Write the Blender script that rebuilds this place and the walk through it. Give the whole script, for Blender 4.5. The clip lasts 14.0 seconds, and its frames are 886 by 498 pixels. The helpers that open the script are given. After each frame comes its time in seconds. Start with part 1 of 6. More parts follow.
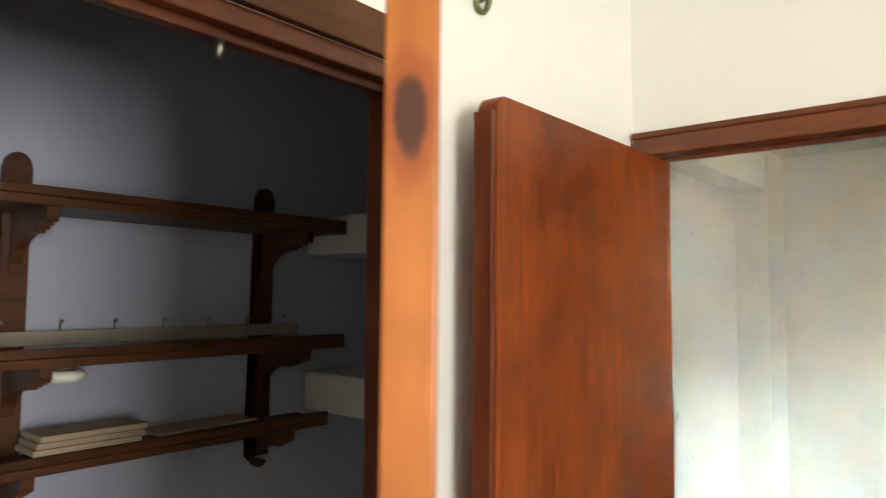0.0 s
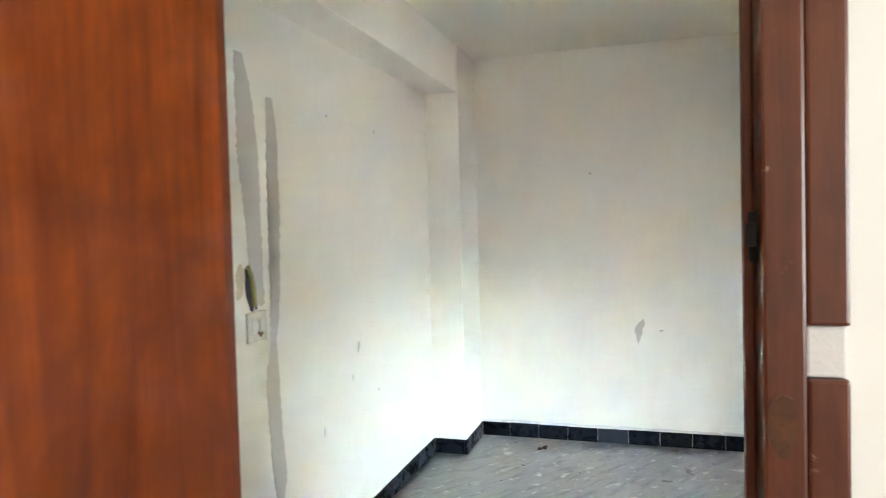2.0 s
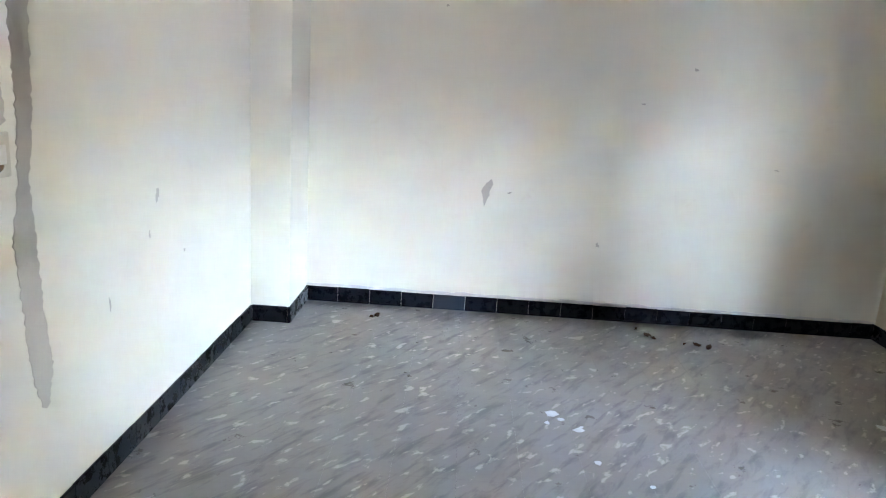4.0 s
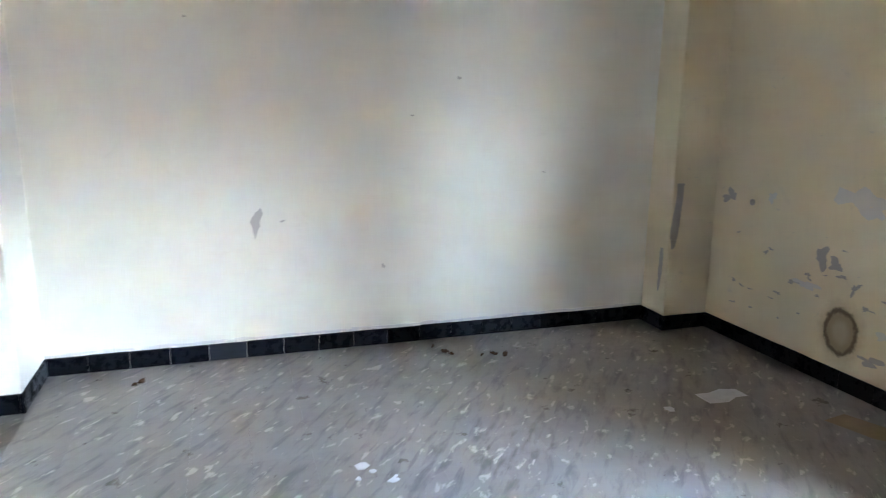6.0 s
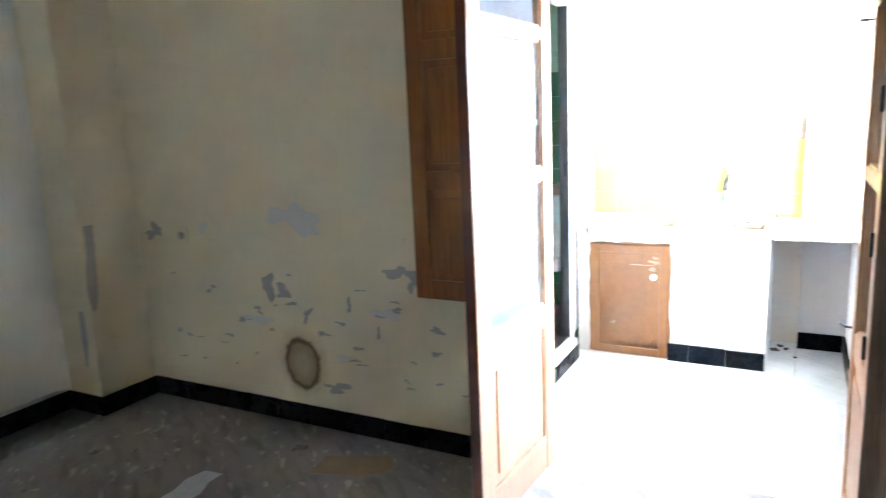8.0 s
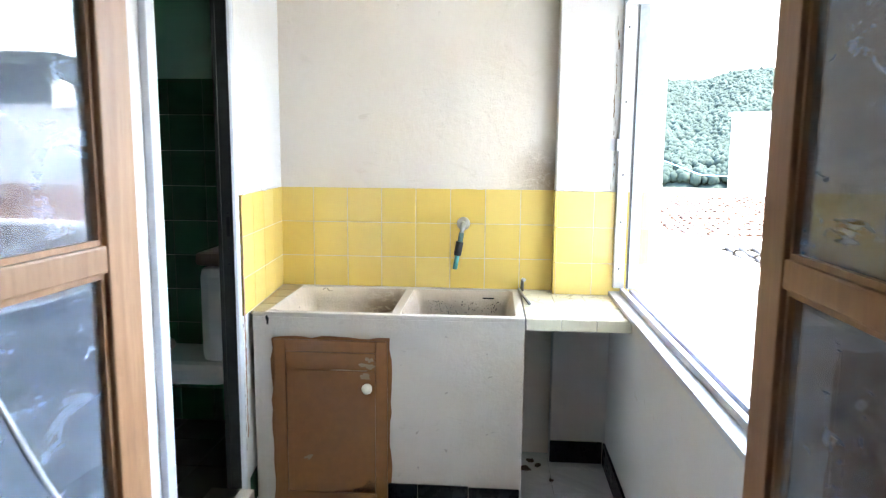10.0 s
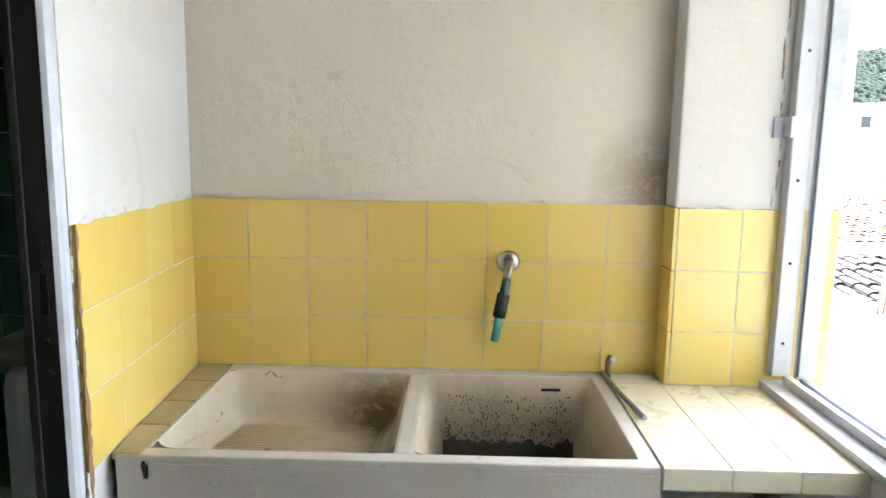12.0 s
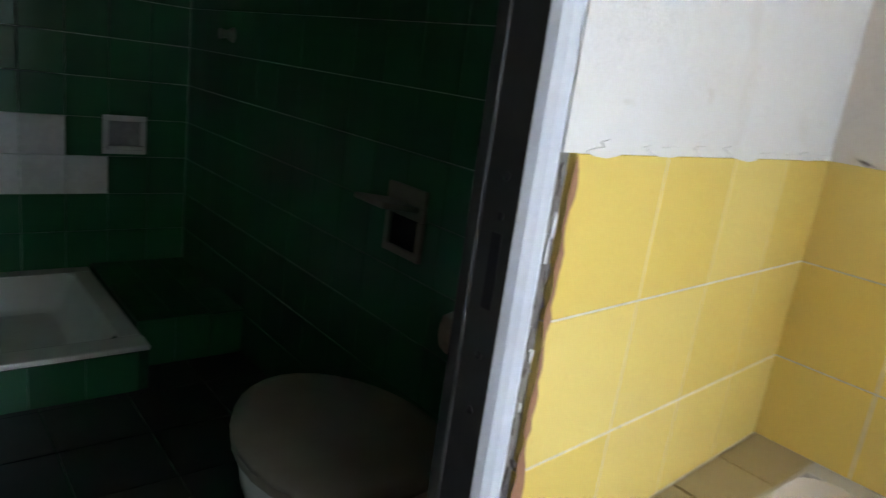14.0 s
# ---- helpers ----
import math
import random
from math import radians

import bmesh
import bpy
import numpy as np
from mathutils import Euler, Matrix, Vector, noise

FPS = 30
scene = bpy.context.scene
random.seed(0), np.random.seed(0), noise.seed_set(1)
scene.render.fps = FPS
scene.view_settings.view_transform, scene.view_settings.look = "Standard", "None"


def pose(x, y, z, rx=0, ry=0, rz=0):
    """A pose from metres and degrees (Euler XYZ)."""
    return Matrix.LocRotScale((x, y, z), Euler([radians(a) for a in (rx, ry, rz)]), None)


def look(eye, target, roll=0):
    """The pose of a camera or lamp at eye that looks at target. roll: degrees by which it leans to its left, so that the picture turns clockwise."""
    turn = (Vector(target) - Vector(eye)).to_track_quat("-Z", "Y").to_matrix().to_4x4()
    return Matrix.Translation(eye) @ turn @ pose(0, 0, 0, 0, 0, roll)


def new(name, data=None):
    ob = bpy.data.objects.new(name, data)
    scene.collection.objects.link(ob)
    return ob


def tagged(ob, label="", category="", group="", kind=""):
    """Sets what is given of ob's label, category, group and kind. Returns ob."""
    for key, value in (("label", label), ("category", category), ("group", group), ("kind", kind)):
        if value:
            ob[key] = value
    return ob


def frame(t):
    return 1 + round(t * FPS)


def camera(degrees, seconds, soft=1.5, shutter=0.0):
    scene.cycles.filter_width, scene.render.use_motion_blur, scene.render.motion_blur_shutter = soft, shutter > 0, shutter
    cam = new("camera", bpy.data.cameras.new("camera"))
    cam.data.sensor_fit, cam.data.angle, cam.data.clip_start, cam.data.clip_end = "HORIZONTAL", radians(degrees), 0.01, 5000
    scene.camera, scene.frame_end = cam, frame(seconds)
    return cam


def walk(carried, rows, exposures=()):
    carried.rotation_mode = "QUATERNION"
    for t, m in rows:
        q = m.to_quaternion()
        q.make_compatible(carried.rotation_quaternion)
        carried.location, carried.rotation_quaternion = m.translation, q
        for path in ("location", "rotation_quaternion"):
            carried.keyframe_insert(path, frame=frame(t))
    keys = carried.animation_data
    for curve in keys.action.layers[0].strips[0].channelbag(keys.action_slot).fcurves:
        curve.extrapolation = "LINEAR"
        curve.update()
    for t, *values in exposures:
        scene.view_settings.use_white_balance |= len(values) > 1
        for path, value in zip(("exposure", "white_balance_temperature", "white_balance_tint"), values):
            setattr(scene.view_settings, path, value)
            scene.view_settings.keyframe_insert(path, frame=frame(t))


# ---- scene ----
# camera and walk
PATH = [
    (0, (-0.366, -0.432, 1.668), (-1.644, 1.101, 1.803), 0.5),
    (0.3, (-0.312, -0.363, 1.64), (-1.52, 1.228, 1.748), -0.1),
    (0.7, (-0.234, -0.251, 1.591), (-1.316, 1.431, 1.648), -1.0),
    (1, (-0.246, -0.1, 1.571), (-1.22, 1.647, 1.583), -0.9),
    (1.5, (-0.327, 0.181, 1.546), (-1.126, 2.014, 1.48), -1.5),
    (2, (-0.477, 0.478, 1.552), (-1.07, 2.387, 1.487), -1.5),
    (2.2, (-0.521, 0.587, 1.515), (-1.027, 2.52, 1.434), -1.4),
    (2.5, (-0.574, 0.737, 1.473), (-0.955, 2.692, 1.284), -0.7),
    (2.7, (-0.62, 0.837, 1.452), (-0.937, 2.791, 1.168), -0.0),
    (3, (-0.687, 0.956, 1.412), (-0.923, 2.895, 0.985), 0.5),
    (5.5, (-0.79, 1.189, 1.477), (-0.413, 3.098, 1.015), 3.7),
    (6, (-0.751, 1.413, 1.483), (-0.147, 3.272, 1.059), 0.7),
    (6.5, (-0.69, 1.653, 1.486), (0.164, 3.412, 1.064), -0.5),
    (7.1, (-0.527, 1.843, 1.468), (0.686, 3.376, 1.048), -2.4),
    (7.5, (-0.388, 1.893, 1.436), (1.102, 3.163, 1.029), -2.7),
    (8, (-0.089, 1.971, 1.426), (1.647, 2.893, 1.053), -2.5),
    (8.2, (0.028, 1.979, 1.441), (1.817, 2.789, 1.06), -2.0),
    (8.6, (0.321, 2.06, 1.429), (2.199, 2.637, 1.056), -0.9),
    (9, (0.593, 2.123, 1.455), (2.526, 2.498, 1.105), -0.3),
    (9.2, (0.745, 2.146, 1.441), (2.692, 2.449, 1.098), -0.1),
    (11.3, (2.21, 2.441, 1.355), (4.192, 2.463, 1.091), 0.9),
    (11.5, (2.338, 2.481, 1.363), (4.316, 2.489, 1.065), 0.9),
    (12, (2.614, 2.488, 1.366), (4.591, 2.528, 1.07), 0.9),
    (12.5, (2.874, 2.487, 1.338), (4.837, 2.715, 1.034), 2.4),
    (13, (3.033, 2.533, 1.324), (4.885, 3.191, 0.95), 5.9),
    (13.3, (3.12, 2.629, 1.315), (4.838, 3.554, 0.875), 7.1),
    (13.5, (3.169, 2.671, 1.31), (4.778, 3.768, 0.854), 7.7),
    (14, (3.293, 2.76, 1.279), (4.552, 4.23, 0.775), 7.9),
]
EXPO = [(0.0, 9.6, 8000, 12), (1.0, 9.6, 8000, 12), (1.5, 9.6, 7700, 12), (2.0, 9.7, 7400, 13), (2.5, 9.7, 7100, 15), (3.2, 9.65, 6900, 18), (5.3, 9.52, 6900, 18), (6.5, 9.7, 6900, 17),
        (7.1, 9.8, 6800, 14), (8.0, 9.4, 6700, 13), (8.5, 8.5, 6600, 13), (9.0, 7.5, 6500, 13), (9.2, 7.3, 6600, 13), (11.3, 6.1, 8000, 13), (12.5, 6.0, 8000, 14), (13.0, 5.9, 8000, 15), (14.0, 5.65, 7700, 14)]
cam = camera(66.1, 14.0, soft=1.1, shutter=0.3)
walk(cam, [(t, look(eye, aim, roll)) for t, eye, aim, roll in PATH], EXPO)

# ---- daylight ----
world = bpy.data.worlds.new("sky")
scene.world = world
world.use_nodes = True
wn = world.node_tree.nodes
sky = wn.new("ShaderNodeTexSky")
sky.sky_type = 'NISHITA'
sky.sun_disc = False
sky.sun_elevation = radians(62)
sky.sun_rotation = radians(180)
sky.air_density, sky.dust_density, sky.ozone_density = 1.0, 0.9, 1.2
world.node_tree.links.new(sky.outputs[0], wn["Background"].inputs[0])
wn["Background"].inputs[1].default_value = 0.10
sun = new("sun", bpy.data.lights.new("sun", 'SUN'))
sun.data.energy, sun.data.angle, sun.data.color = 1.2, radians(22), (1.0, 0.95, 0.88)
sun.matrix_world = look((0, -11.7, 22), (0, 0, 0))


def window_light(name, eye, aim, w, h, watts, colour):
    """Area lamp standing in for sky light in an added, unseen window's opening."""
    lamp = new(name, bpy.data.lights.new(name, 'AREA'))
    lamp.data.shape, lamp.data.size, lamp.data.size_y = 'RECTANGLE', w, h
    lamp.data.energy, lamp.data.color = watts, colour
    lamp.matrix_world = look(eye, aim)
    return lamp


# both lamps fill spaces whose light sources are out of view
window_light("unseen_hall_window_light", (2.44, -1.18, 1.55), (0.4, 0.0, 1.40), 0.8, 1.25, 0.165, (0.82, 0.91, 1.0))
# added to brighten the stairs through the doorway
window_light("unseen_stair_window_light", (-3.2, 0.72, 2.0), (-2.9, 3.0, 1.2), 0.7, 1.0, 0.03, (0.62, 0.78, 1.0))


# ---- materials ----
def material(name):
    m = bpy.data.materials.new(name)
    m.use_nodes = True
    nt = m.node_tree
    return m, nt, nt.nodes["Principled BSDF"]


def add(nt, kind, **values):
    n = nt.nodes.new(kind)
    for k, v in values.items():
        n.inputs[k].default_value = v
    return n


def coords(nt, scale=(1, 1, 1), turn=(0, 0, 0)):
    tc = nt.nodes.new("ShaderNodeNewGeometry")
    mp = nt.nodes.new("ShaderNodeMapping")
    mp.inputs["Scale"].default_value = scale
    mp.inputs["Rotation"].default_value = [radians(a) for a in turn]
    nt.links.new(tc.outputs["Position"], mp.inputs["Vector"])
    return mp.outputs["Vector"]


def noise_tex(nt, vec, scale, detail=6.0, rough=0.6, warp=0.0):
    n = add(nt, "ShaderNodeTexNoise", Scale=scale, Detail=detail, Roughness=rough, Distortion=warp)
    nt.links.new(vec, n.inputs["Vector"])
    return n.outputs["Fac"]


def ramp(nt, fac, lo, hi, a=(0, 0, 0, 1), b=(1, 1, 1, 1)):
    r = nt.nodes.new("ShaderNodeValToRGB")
    r.color_ramp.elements[0].position, r.color_ramp.elements[1].position = lo, hi
    r.color_ramp.elements[0].color, r.color_ramp.elements[1].color = a, b
    nt.links.new(fac, r.inputs[0])
    return r.outputs[0]


def mix(nt, fac, a, b):
    n = nt.nodes.new("ShaderNodeMix")
    n.data_type = 'RGBA'
    for sock, v in ((n.inputs["Factor"], fac), (n.inputs["A"], a), (n.inputs["B"], b)):
        if isinstance(v, (int, float)):
            sock.default_value = v
        elif isinstance(v, tuple):
            sock.default_value = (*v[:3], 1)
        else:
            nt.links.new(v, sock)
    return n.outputs["Result"]


def bump(nt, bsdf, height, strength, distance=0.01):
    n = add(nt, "ShaderNodeBump", Strength=strength, Distance=distance)
    nt.links.new(height, n.inputs["Height"])
    nt.links.new(n.outputs[0], bsdf.inputs["Normal"])


def plaster(name, base, stain, amount=0.5, relief=0.25, rough=0.75, speck=(0.35, 0.33, 0.3), specks=0.0, grain=28, smudge=None):
    """Old painted plaster: clouds, stains, trowel relief and scattered chips."""
    m, nt, b = material(name)
    v = coords(nt)
    clouds = ramp(nt, noise_tex(nt, v, 1.3, 5, 0.6, 0.4), 0.42, 0.72)
    fine = noise_tex(nt, v, grain, 8, 0.7)
    col = mix(nt, clouds, base, tuple(c * (1 - 0.5 * amount) + s * 0.5 * amount for c, s in zip(base, stain)))
    dirt = ramp(nt, noise_tex(nt, v, 5.5, 9, 0.72, 0.8), 0.60, 0.80)
    dm = add(nt, "ShaderNodeMath")
    dm.operation = 'MULTIPLY'
    dm.inputs[1].default_value = amount
    nt.links.new(dirt, dm.inputs[0])
    col = mix(nt, dm.outputs[0], col, stain)
    if specks:
        ch = ramp(nt, noise_tex(nt, coords(nt, (1, 1, 1.6)), 17, 3, 0.5, 0.6), 0.70, 0.73)
        sm = add(nt, "ShaderNodeMath")
        sm.operation = 'MULTIPLY'
        sm.inputs[1].default_value = specks
        nt.links.new(ch, sm.inputs[0])
        col = mix(nt, sm.outputs[0], col, speck)
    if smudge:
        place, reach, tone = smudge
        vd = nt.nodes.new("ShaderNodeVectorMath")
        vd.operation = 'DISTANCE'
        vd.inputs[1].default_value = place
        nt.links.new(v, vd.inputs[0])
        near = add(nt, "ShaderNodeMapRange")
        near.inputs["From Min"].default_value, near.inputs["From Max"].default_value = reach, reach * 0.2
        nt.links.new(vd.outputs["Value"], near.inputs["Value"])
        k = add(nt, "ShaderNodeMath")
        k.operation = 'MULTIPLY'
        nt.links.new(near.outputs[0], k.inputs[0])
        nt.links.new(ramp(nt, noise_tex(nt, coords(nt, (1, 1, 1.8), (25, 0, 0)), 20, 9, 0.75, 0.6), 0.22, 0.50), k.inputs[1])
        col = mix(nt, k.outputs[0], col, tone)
    nt.links.new(col, b.inputs["Base Color"])
    b.inputs["Roughness"].default_value = rough
    rel = add(nt, "ShaderNodeMath")
    rel.operation = 'ADD'
    nt.links.new(noise_tex(nt, v, 7, 4, 0.5), rel.inputs[0])
    nt.links.new(fine, rel.inputs[1])
    bump(nt, b, rel.outputs[0], relief, 0.006)
    return m


def wood(name, dark, light, axis='z', rough=0.35, ring=16.0, coat=0.0, wear=0.0, wear_col=(0.6, 0.5, 0.38), blotch=0.5):
    """Stained timber with grain along an axis, blotches and worn patches."""
    m, nt, b = material(name)
    stretch = {'x': (0.07, 1, 1), 'y': (1, 0.07, 1), 'z': (1, 1, 0.07)}[axis]
    v = coords(nt, stretch)
    g = noise_tex(nt, v, ring, 9, 0.62, 1.2)
    fine = noise_tex(nt, v, ring * 9, 4, 0.6)
    oi = nt.nodes.new("ShaderNodeObjectInfo")
    col = mix(nt, ramp(nt, g, 0.30, 0.70), dark, light)
    big = ramp(nt, noise_tex(nt, coords(nt), 3.0, 5, 0.65, 0.5), 0.40, 0.66)
    bm_ = add(nt, "ShaderNodeMath")
    bm_.operation = 'MULTIPLY'
    bm_.inputs[1].default_value = blotch
    nt.links.new(big, bm_.inputs[0])
    col = mix(nt, bm_.outputs[0], col, tuple(c * 0.38 for c in dark))
    fm = add(nt, "ShaderNodeMath")
    fm.operation = 'MULTIPLY'
    fm.inputs[1].default_value = 0.35
    nt.links.new(ramp(nt, fine, 0.5, 0.75), fm.inputs[0])
    col = mix(nt, fm.outputs[0], col, tuple(c * 0.45 for c in dark))
    if wear:
        w = ramp(nt, noise_tex(nt, coords(nt), 26, 6, 0.7, 0.4), 0.72 - 0.1 * wear, 0.76)
        wm = add(nt, "ShaderNodeMath")
        wm.operation = 'MULTIPLY'
        wm.inputs[1].default_value = wear
        nt.links.new(w, wm.inputs[0])
        col = mix(nt, wm.outputs[0], col, wear_col)
    hs = nt.nodes.new("ShaderNodeHueSaturation")
    mr = add(nt, "ShaderNodeMapRange")
    mr.inputs["To Min"].default_value, mr.inputs["To Max"].default_value = 0.88, 1.12
    nt.links.new(oi.outputs["Random"], mr.inputs["Value"])
    nt.links.new(mr.outputs[0], hs.inputs["Value"])
    nt.links.new(col, hs.inputs["Color"])
    nt.links.new(hs.outputs[0], b.inputs["Base Color"])
    nt.links.new(ramp(nt, g, 0.2, 0.9, (rough * 0.8,) * 3 + (1,), (min(1, rough * 1.5),) * 3 + (1,)), b.inputs["Roughness"])
    b.inputs["Coat Weight"].default_value = coat
    b.inputs["Specular IOR Level"].default_value = 0.3
    b.inputs["Coat Roughness"].default_value = 0.25
    bump(nt, b, fine, 0.12, 0.002)
    return m


def glazed(name, base, deep, rough=0.18, dirt=0.25, dirt_col=(0.35, 0.3, 0.2), blur=0.3):
    """Glazed ceramic, each piece of its own tone."""
    m, nt, b = material(name)
    oi = nt.nodes.new("ShaderNodeObjectInfo")
    v = coords(nt)
    col = mix(nt, oi.outputs["Random"], base, deep)
    cl = ramp(nt, noise_tex(nt, v, 9, 4, 0.5), 0.2, 0.9)
    cm = add(nt, "ShaderNodeMath")
    cm.operation = 'MULTIPLY'
    cm.inputs[1].default_value = dirt
    nt.links.new(cl, cm.inputs[0])
    col = mix(nt, cm.outputs[0], col, tuple(d * 0.5 + c * 0.5 for d, c in zip(dirt_col, deep)))
    sp = ramp(nt, noise_tex(nt, v, 60, 3, 0.5), 0.73, 0.78)
    sm = add(nt, "ShaderNodeMath")
    sm.operation = 'MULTIPLY'
    sm.inputs[1].default_value = dirt
    nt.links.new(sp, sm.inputs[0])
    col = mix(nt, sm.outputs[0], col, dirt_col)
    nt.links.new(col, b.inputs["Base Color"])
    nt.links.new(ramp(nt, noise_tex(nt, v, 14, 6, 0.7), 0.3, 0.8, (rough,) * 3 + (1,), (rough + blur,) * 3 + (1,)), b.inputs["Roughness"])
    bump(nt, b, noise_tex(nt, v, 20, 2, 0.4), 0.05, 0.003)
    return m


def plain(name, col, rough=0.5, metal=0.0, vary=0.25, scale=30, relief=0.05):
    m, nt, b = material(name)
    v = coords(nt)
    f = noise_tex(nt, v, scale, 6, 0.65)
    nt.links.new(mix(nt, ramp(nt, f, 0.3, 0.75), col, tuple(c * (1 - vary) for c in col)), b.inputs["Base Color"])
    b.inputs["Roughness"].default_value, b.inputs["Metallic"].default_value = rough, metal
    bump(nt, b, f, relief, 0.003)
    return m


def smear(nt, angle, along, across):
    """Floor coordinates turned to an angle, then drawn out along it."""
    mp = nt.nodes.new("ShaderNodeMapping")
    mp.inputs["Scale"].default_value = (along, across, 1)
    nt.links.new(coords(nt, (1, 1, 1), (0, 0, -angle)), mp.inputs["Vector"])
    return mp.outputs["Vector"]


def streaked_floor(name, base, dark, light, amount=1.0):
    """Cement tile with diagonal smears of light and dark, dusty."""
    m, nt, b = material(name)
    v = coords(nt, (1, 1, 1))
    d, d2 = smear(nt, 54, 4.5, 19), smear(nt, 49, 6.5, 14)
    oi = nt.nodes.new("ShaderNodeObjectInfo")
    cl = ramp(nt, noise_tex(nt, v, 1.4, 6, 0.65, 0.5), 0.35, 0.7)
    col = mix(nt, cl, base, tuple(c * 0.78 for c in base))
    dk = ramp(nt, noise_tex(nt, d, 1.0, 5, 0.6, 0.4), 0.50, 0.66)
    lt = ramp(nt, noise_tex(nt, d2, 1.5, 4, 0.55, 0.35), 0.60, 0.665)
    for f, c, k in ((dk, dark, 0.75 * amount), (lt, light, 0.85 * amount)):
        mm = add(nt, "ShaderNodeMath")
        mm.operation = 'MULTIPLY'
        mm.inputs[1].default_value = k
        nt.links.new(f, mm.inputs[0])
        col = mix(nt, mm.outputs[0], col, c)
    hs = nt.nodes.new("ShaderNodeHueSaturation")
    mr = add(nt, "ShaderNodeMapRange")
    mr.inputs["To Min"].default_value, mr.inputs["To Max"].default_value = 0.975, 1.025
    nt.links.new(oi.outputs["Random"], mr.inputs["Value"])
    nt.links.new(mr.outputs[0], hs.inputs["Value"])
    nt.links.new(col, hs.inputs["Color"])
    nt.links.new(hs.outputs[0], b.inputs["Base Color"])
    nt.links.new(ramp(nt, noise_tex(nt, v, 6, 7, 0.7), 0.3, 0.75, (0.24,) * 3 + (1,), (0.5,) * 3 + (1,)), b.inputs["Roughness"])
    bump(nt, b, noise_tex(nt, d, 1.0, 5, 0.55, 0.9), 0.08, 0.003)
    return m


XB0 = 4.385
M_HALL = plaster("hall_plaster", (0.79, 0.775, 0.735), (0.66, 0.60, 0.47), 0.18, 0.10, 0.5)
M_ROOM = plaster("room_plaster", (0.80, 0.765, 0.67), (0.60, 0.54, 0.42), 0.30, 0.08, 0.30)
M_ROOM.node_tree.nodes["Principled BSDF"].inputs["Coat Weight"].default_value = 0.6
M_ROOM.node_tree.nodes["Principled BSDF"].inputs["Coat Roughness"].default_value = 0.25
M_DAMP = plaster("damp_plaster", (0.78, 0.68, 0.48), (0.51, 0.45, 0.36), 0.40, 0.15, 0.42, (0.42, 0.42, 0.43), 0.22)
M_CEIL = plaster("ceiling_plaster", (0.80, 0.77, 0.66), (0.55, 0.48, 0.35), 0.25, 0.10, 0.8)
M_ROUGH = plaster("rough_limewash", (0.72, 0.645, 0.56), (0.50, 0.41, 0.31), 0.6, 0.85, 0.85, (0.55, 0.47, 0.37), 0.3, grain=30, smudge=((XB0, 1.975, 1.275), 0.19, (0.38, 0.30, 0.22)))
M_WASH = plaster("white_limewash", (0.66, 0.645, 0.625), (0.50, 0.44, 0.36), 0.6, 0.4, 0.8, (0.52, 0.47, 0.40), 0.35, grain=40)
M_STAIRW = plaster("stair_plaster", (0.62, 0.63, 0.66), (0.45, 0.45, 0.47), 0.3, 0.15)
# bluish white closet plaster with the closet's shade put into its base colour
M_CLOSET_SHADE = plaster("shaded_closet_limewash", (0.35, 0.38, 0.46), (0.30, 0.28, 0.25), 0.35, 0.15)
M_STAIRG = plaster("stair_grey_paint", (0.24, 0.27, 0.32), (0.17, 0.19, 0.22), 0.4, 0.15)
M_PATCH = plaster("bare_render", (0.50, 0.465, 0.41), (0.64, 0.60, 0.53), 0.5, 0.6, 0.9, grain=70)
M_RAW = plaster("raw_ochre_plaster", (0.60, 0.50, 0.36), (0.44, 0.34, 0.22), 0.6, 0.7, 0.9, grain=70)
M_FLAKE = plaster("pale_flake", (0.66, 0.64, 0.59), (0.6, 0.57, 0.5), 0.4, 0.3, 0.7)
# light grey jamb's inner face, its shade painted in as near black
M_JAMB_SHADE = plain("shaded_jamb_enamel", (0.035, 0.035, 0.034), 0.5, 0, 0.4, 30)
M_MORTAR = plaster("crumbled_mortar", (0.27, 0.24, 0.21), (0.13, 0.10, 0.08), 0.9, 1.0, 0.95, (0.06, 0.05, 0.045), 0.6, 90)
M_DAB = plaster("grey_filler", (0.43, 0.40, 0.365), (0.52, 0.49, 0.45), 0.5, 0.5, 0.9, grain=70)
M_RUST = plaster("rust_stain", (0.17, 0.10, 0.048), (0.40, 0.30, 0.18), 0.7, 0.4, 0.9, grain=50)
M_DOOR = wood("door_veneer", (0.115, 0.018, 0.0032), (0.255, 0.054, 0.008), 'z', 0.36, 30, 0.0, 0.0, blotch=0.75)
M_CDOOR = wood("closet_door_wood", (0.20, 0.045, 0.007), (0.36, 0.105, 0.016), 'z', 0.4, 12, 0.1, 0.0, blotch=0.45)
M_FRAME = wood("frame_wood", (0.085, 0.019, 0.008), (0.17, 0.042, 0.014), 'z', 0.32, 22, 0.35, 0.5, (0.5, 0.36, 0.25))
M_FRAMEH = wood("frame_wood_level", (0.10, 0.022, 0.008), (0.19, 0.048, 0.014), 'x', 0.32, 22, 0.35, 0.3, (0.5, 0.36, 0.25))
M_PINE = wood("pine_edge", (0.34, 0.082, 0.016), (0.54, 0.175, 0.042), 'z', 0.4, 14, 0.1, 0.15)
M_SHELF = wood("shelf_wood", (0.060, 0.019, 0.006), (0.125, 0.043, 0.012), 'y', 0.45, 20, 0.1, 0.1)
M_SHUT = wood("shutter_pine", (0.20, 0.055, 0.008), (0.36, 0.118, 0.019), 'z', 0.4, 18, 0.1, 0.0, blotch=0.3)
M_GLAZ = wood("sash_wood", (0.27, 0.125, 0.055), (0.40, 0.215, 0.11), 'z', 0.45, 24, 0.05, 0.2, (0.55, 0.46, 0.38), 0.25)
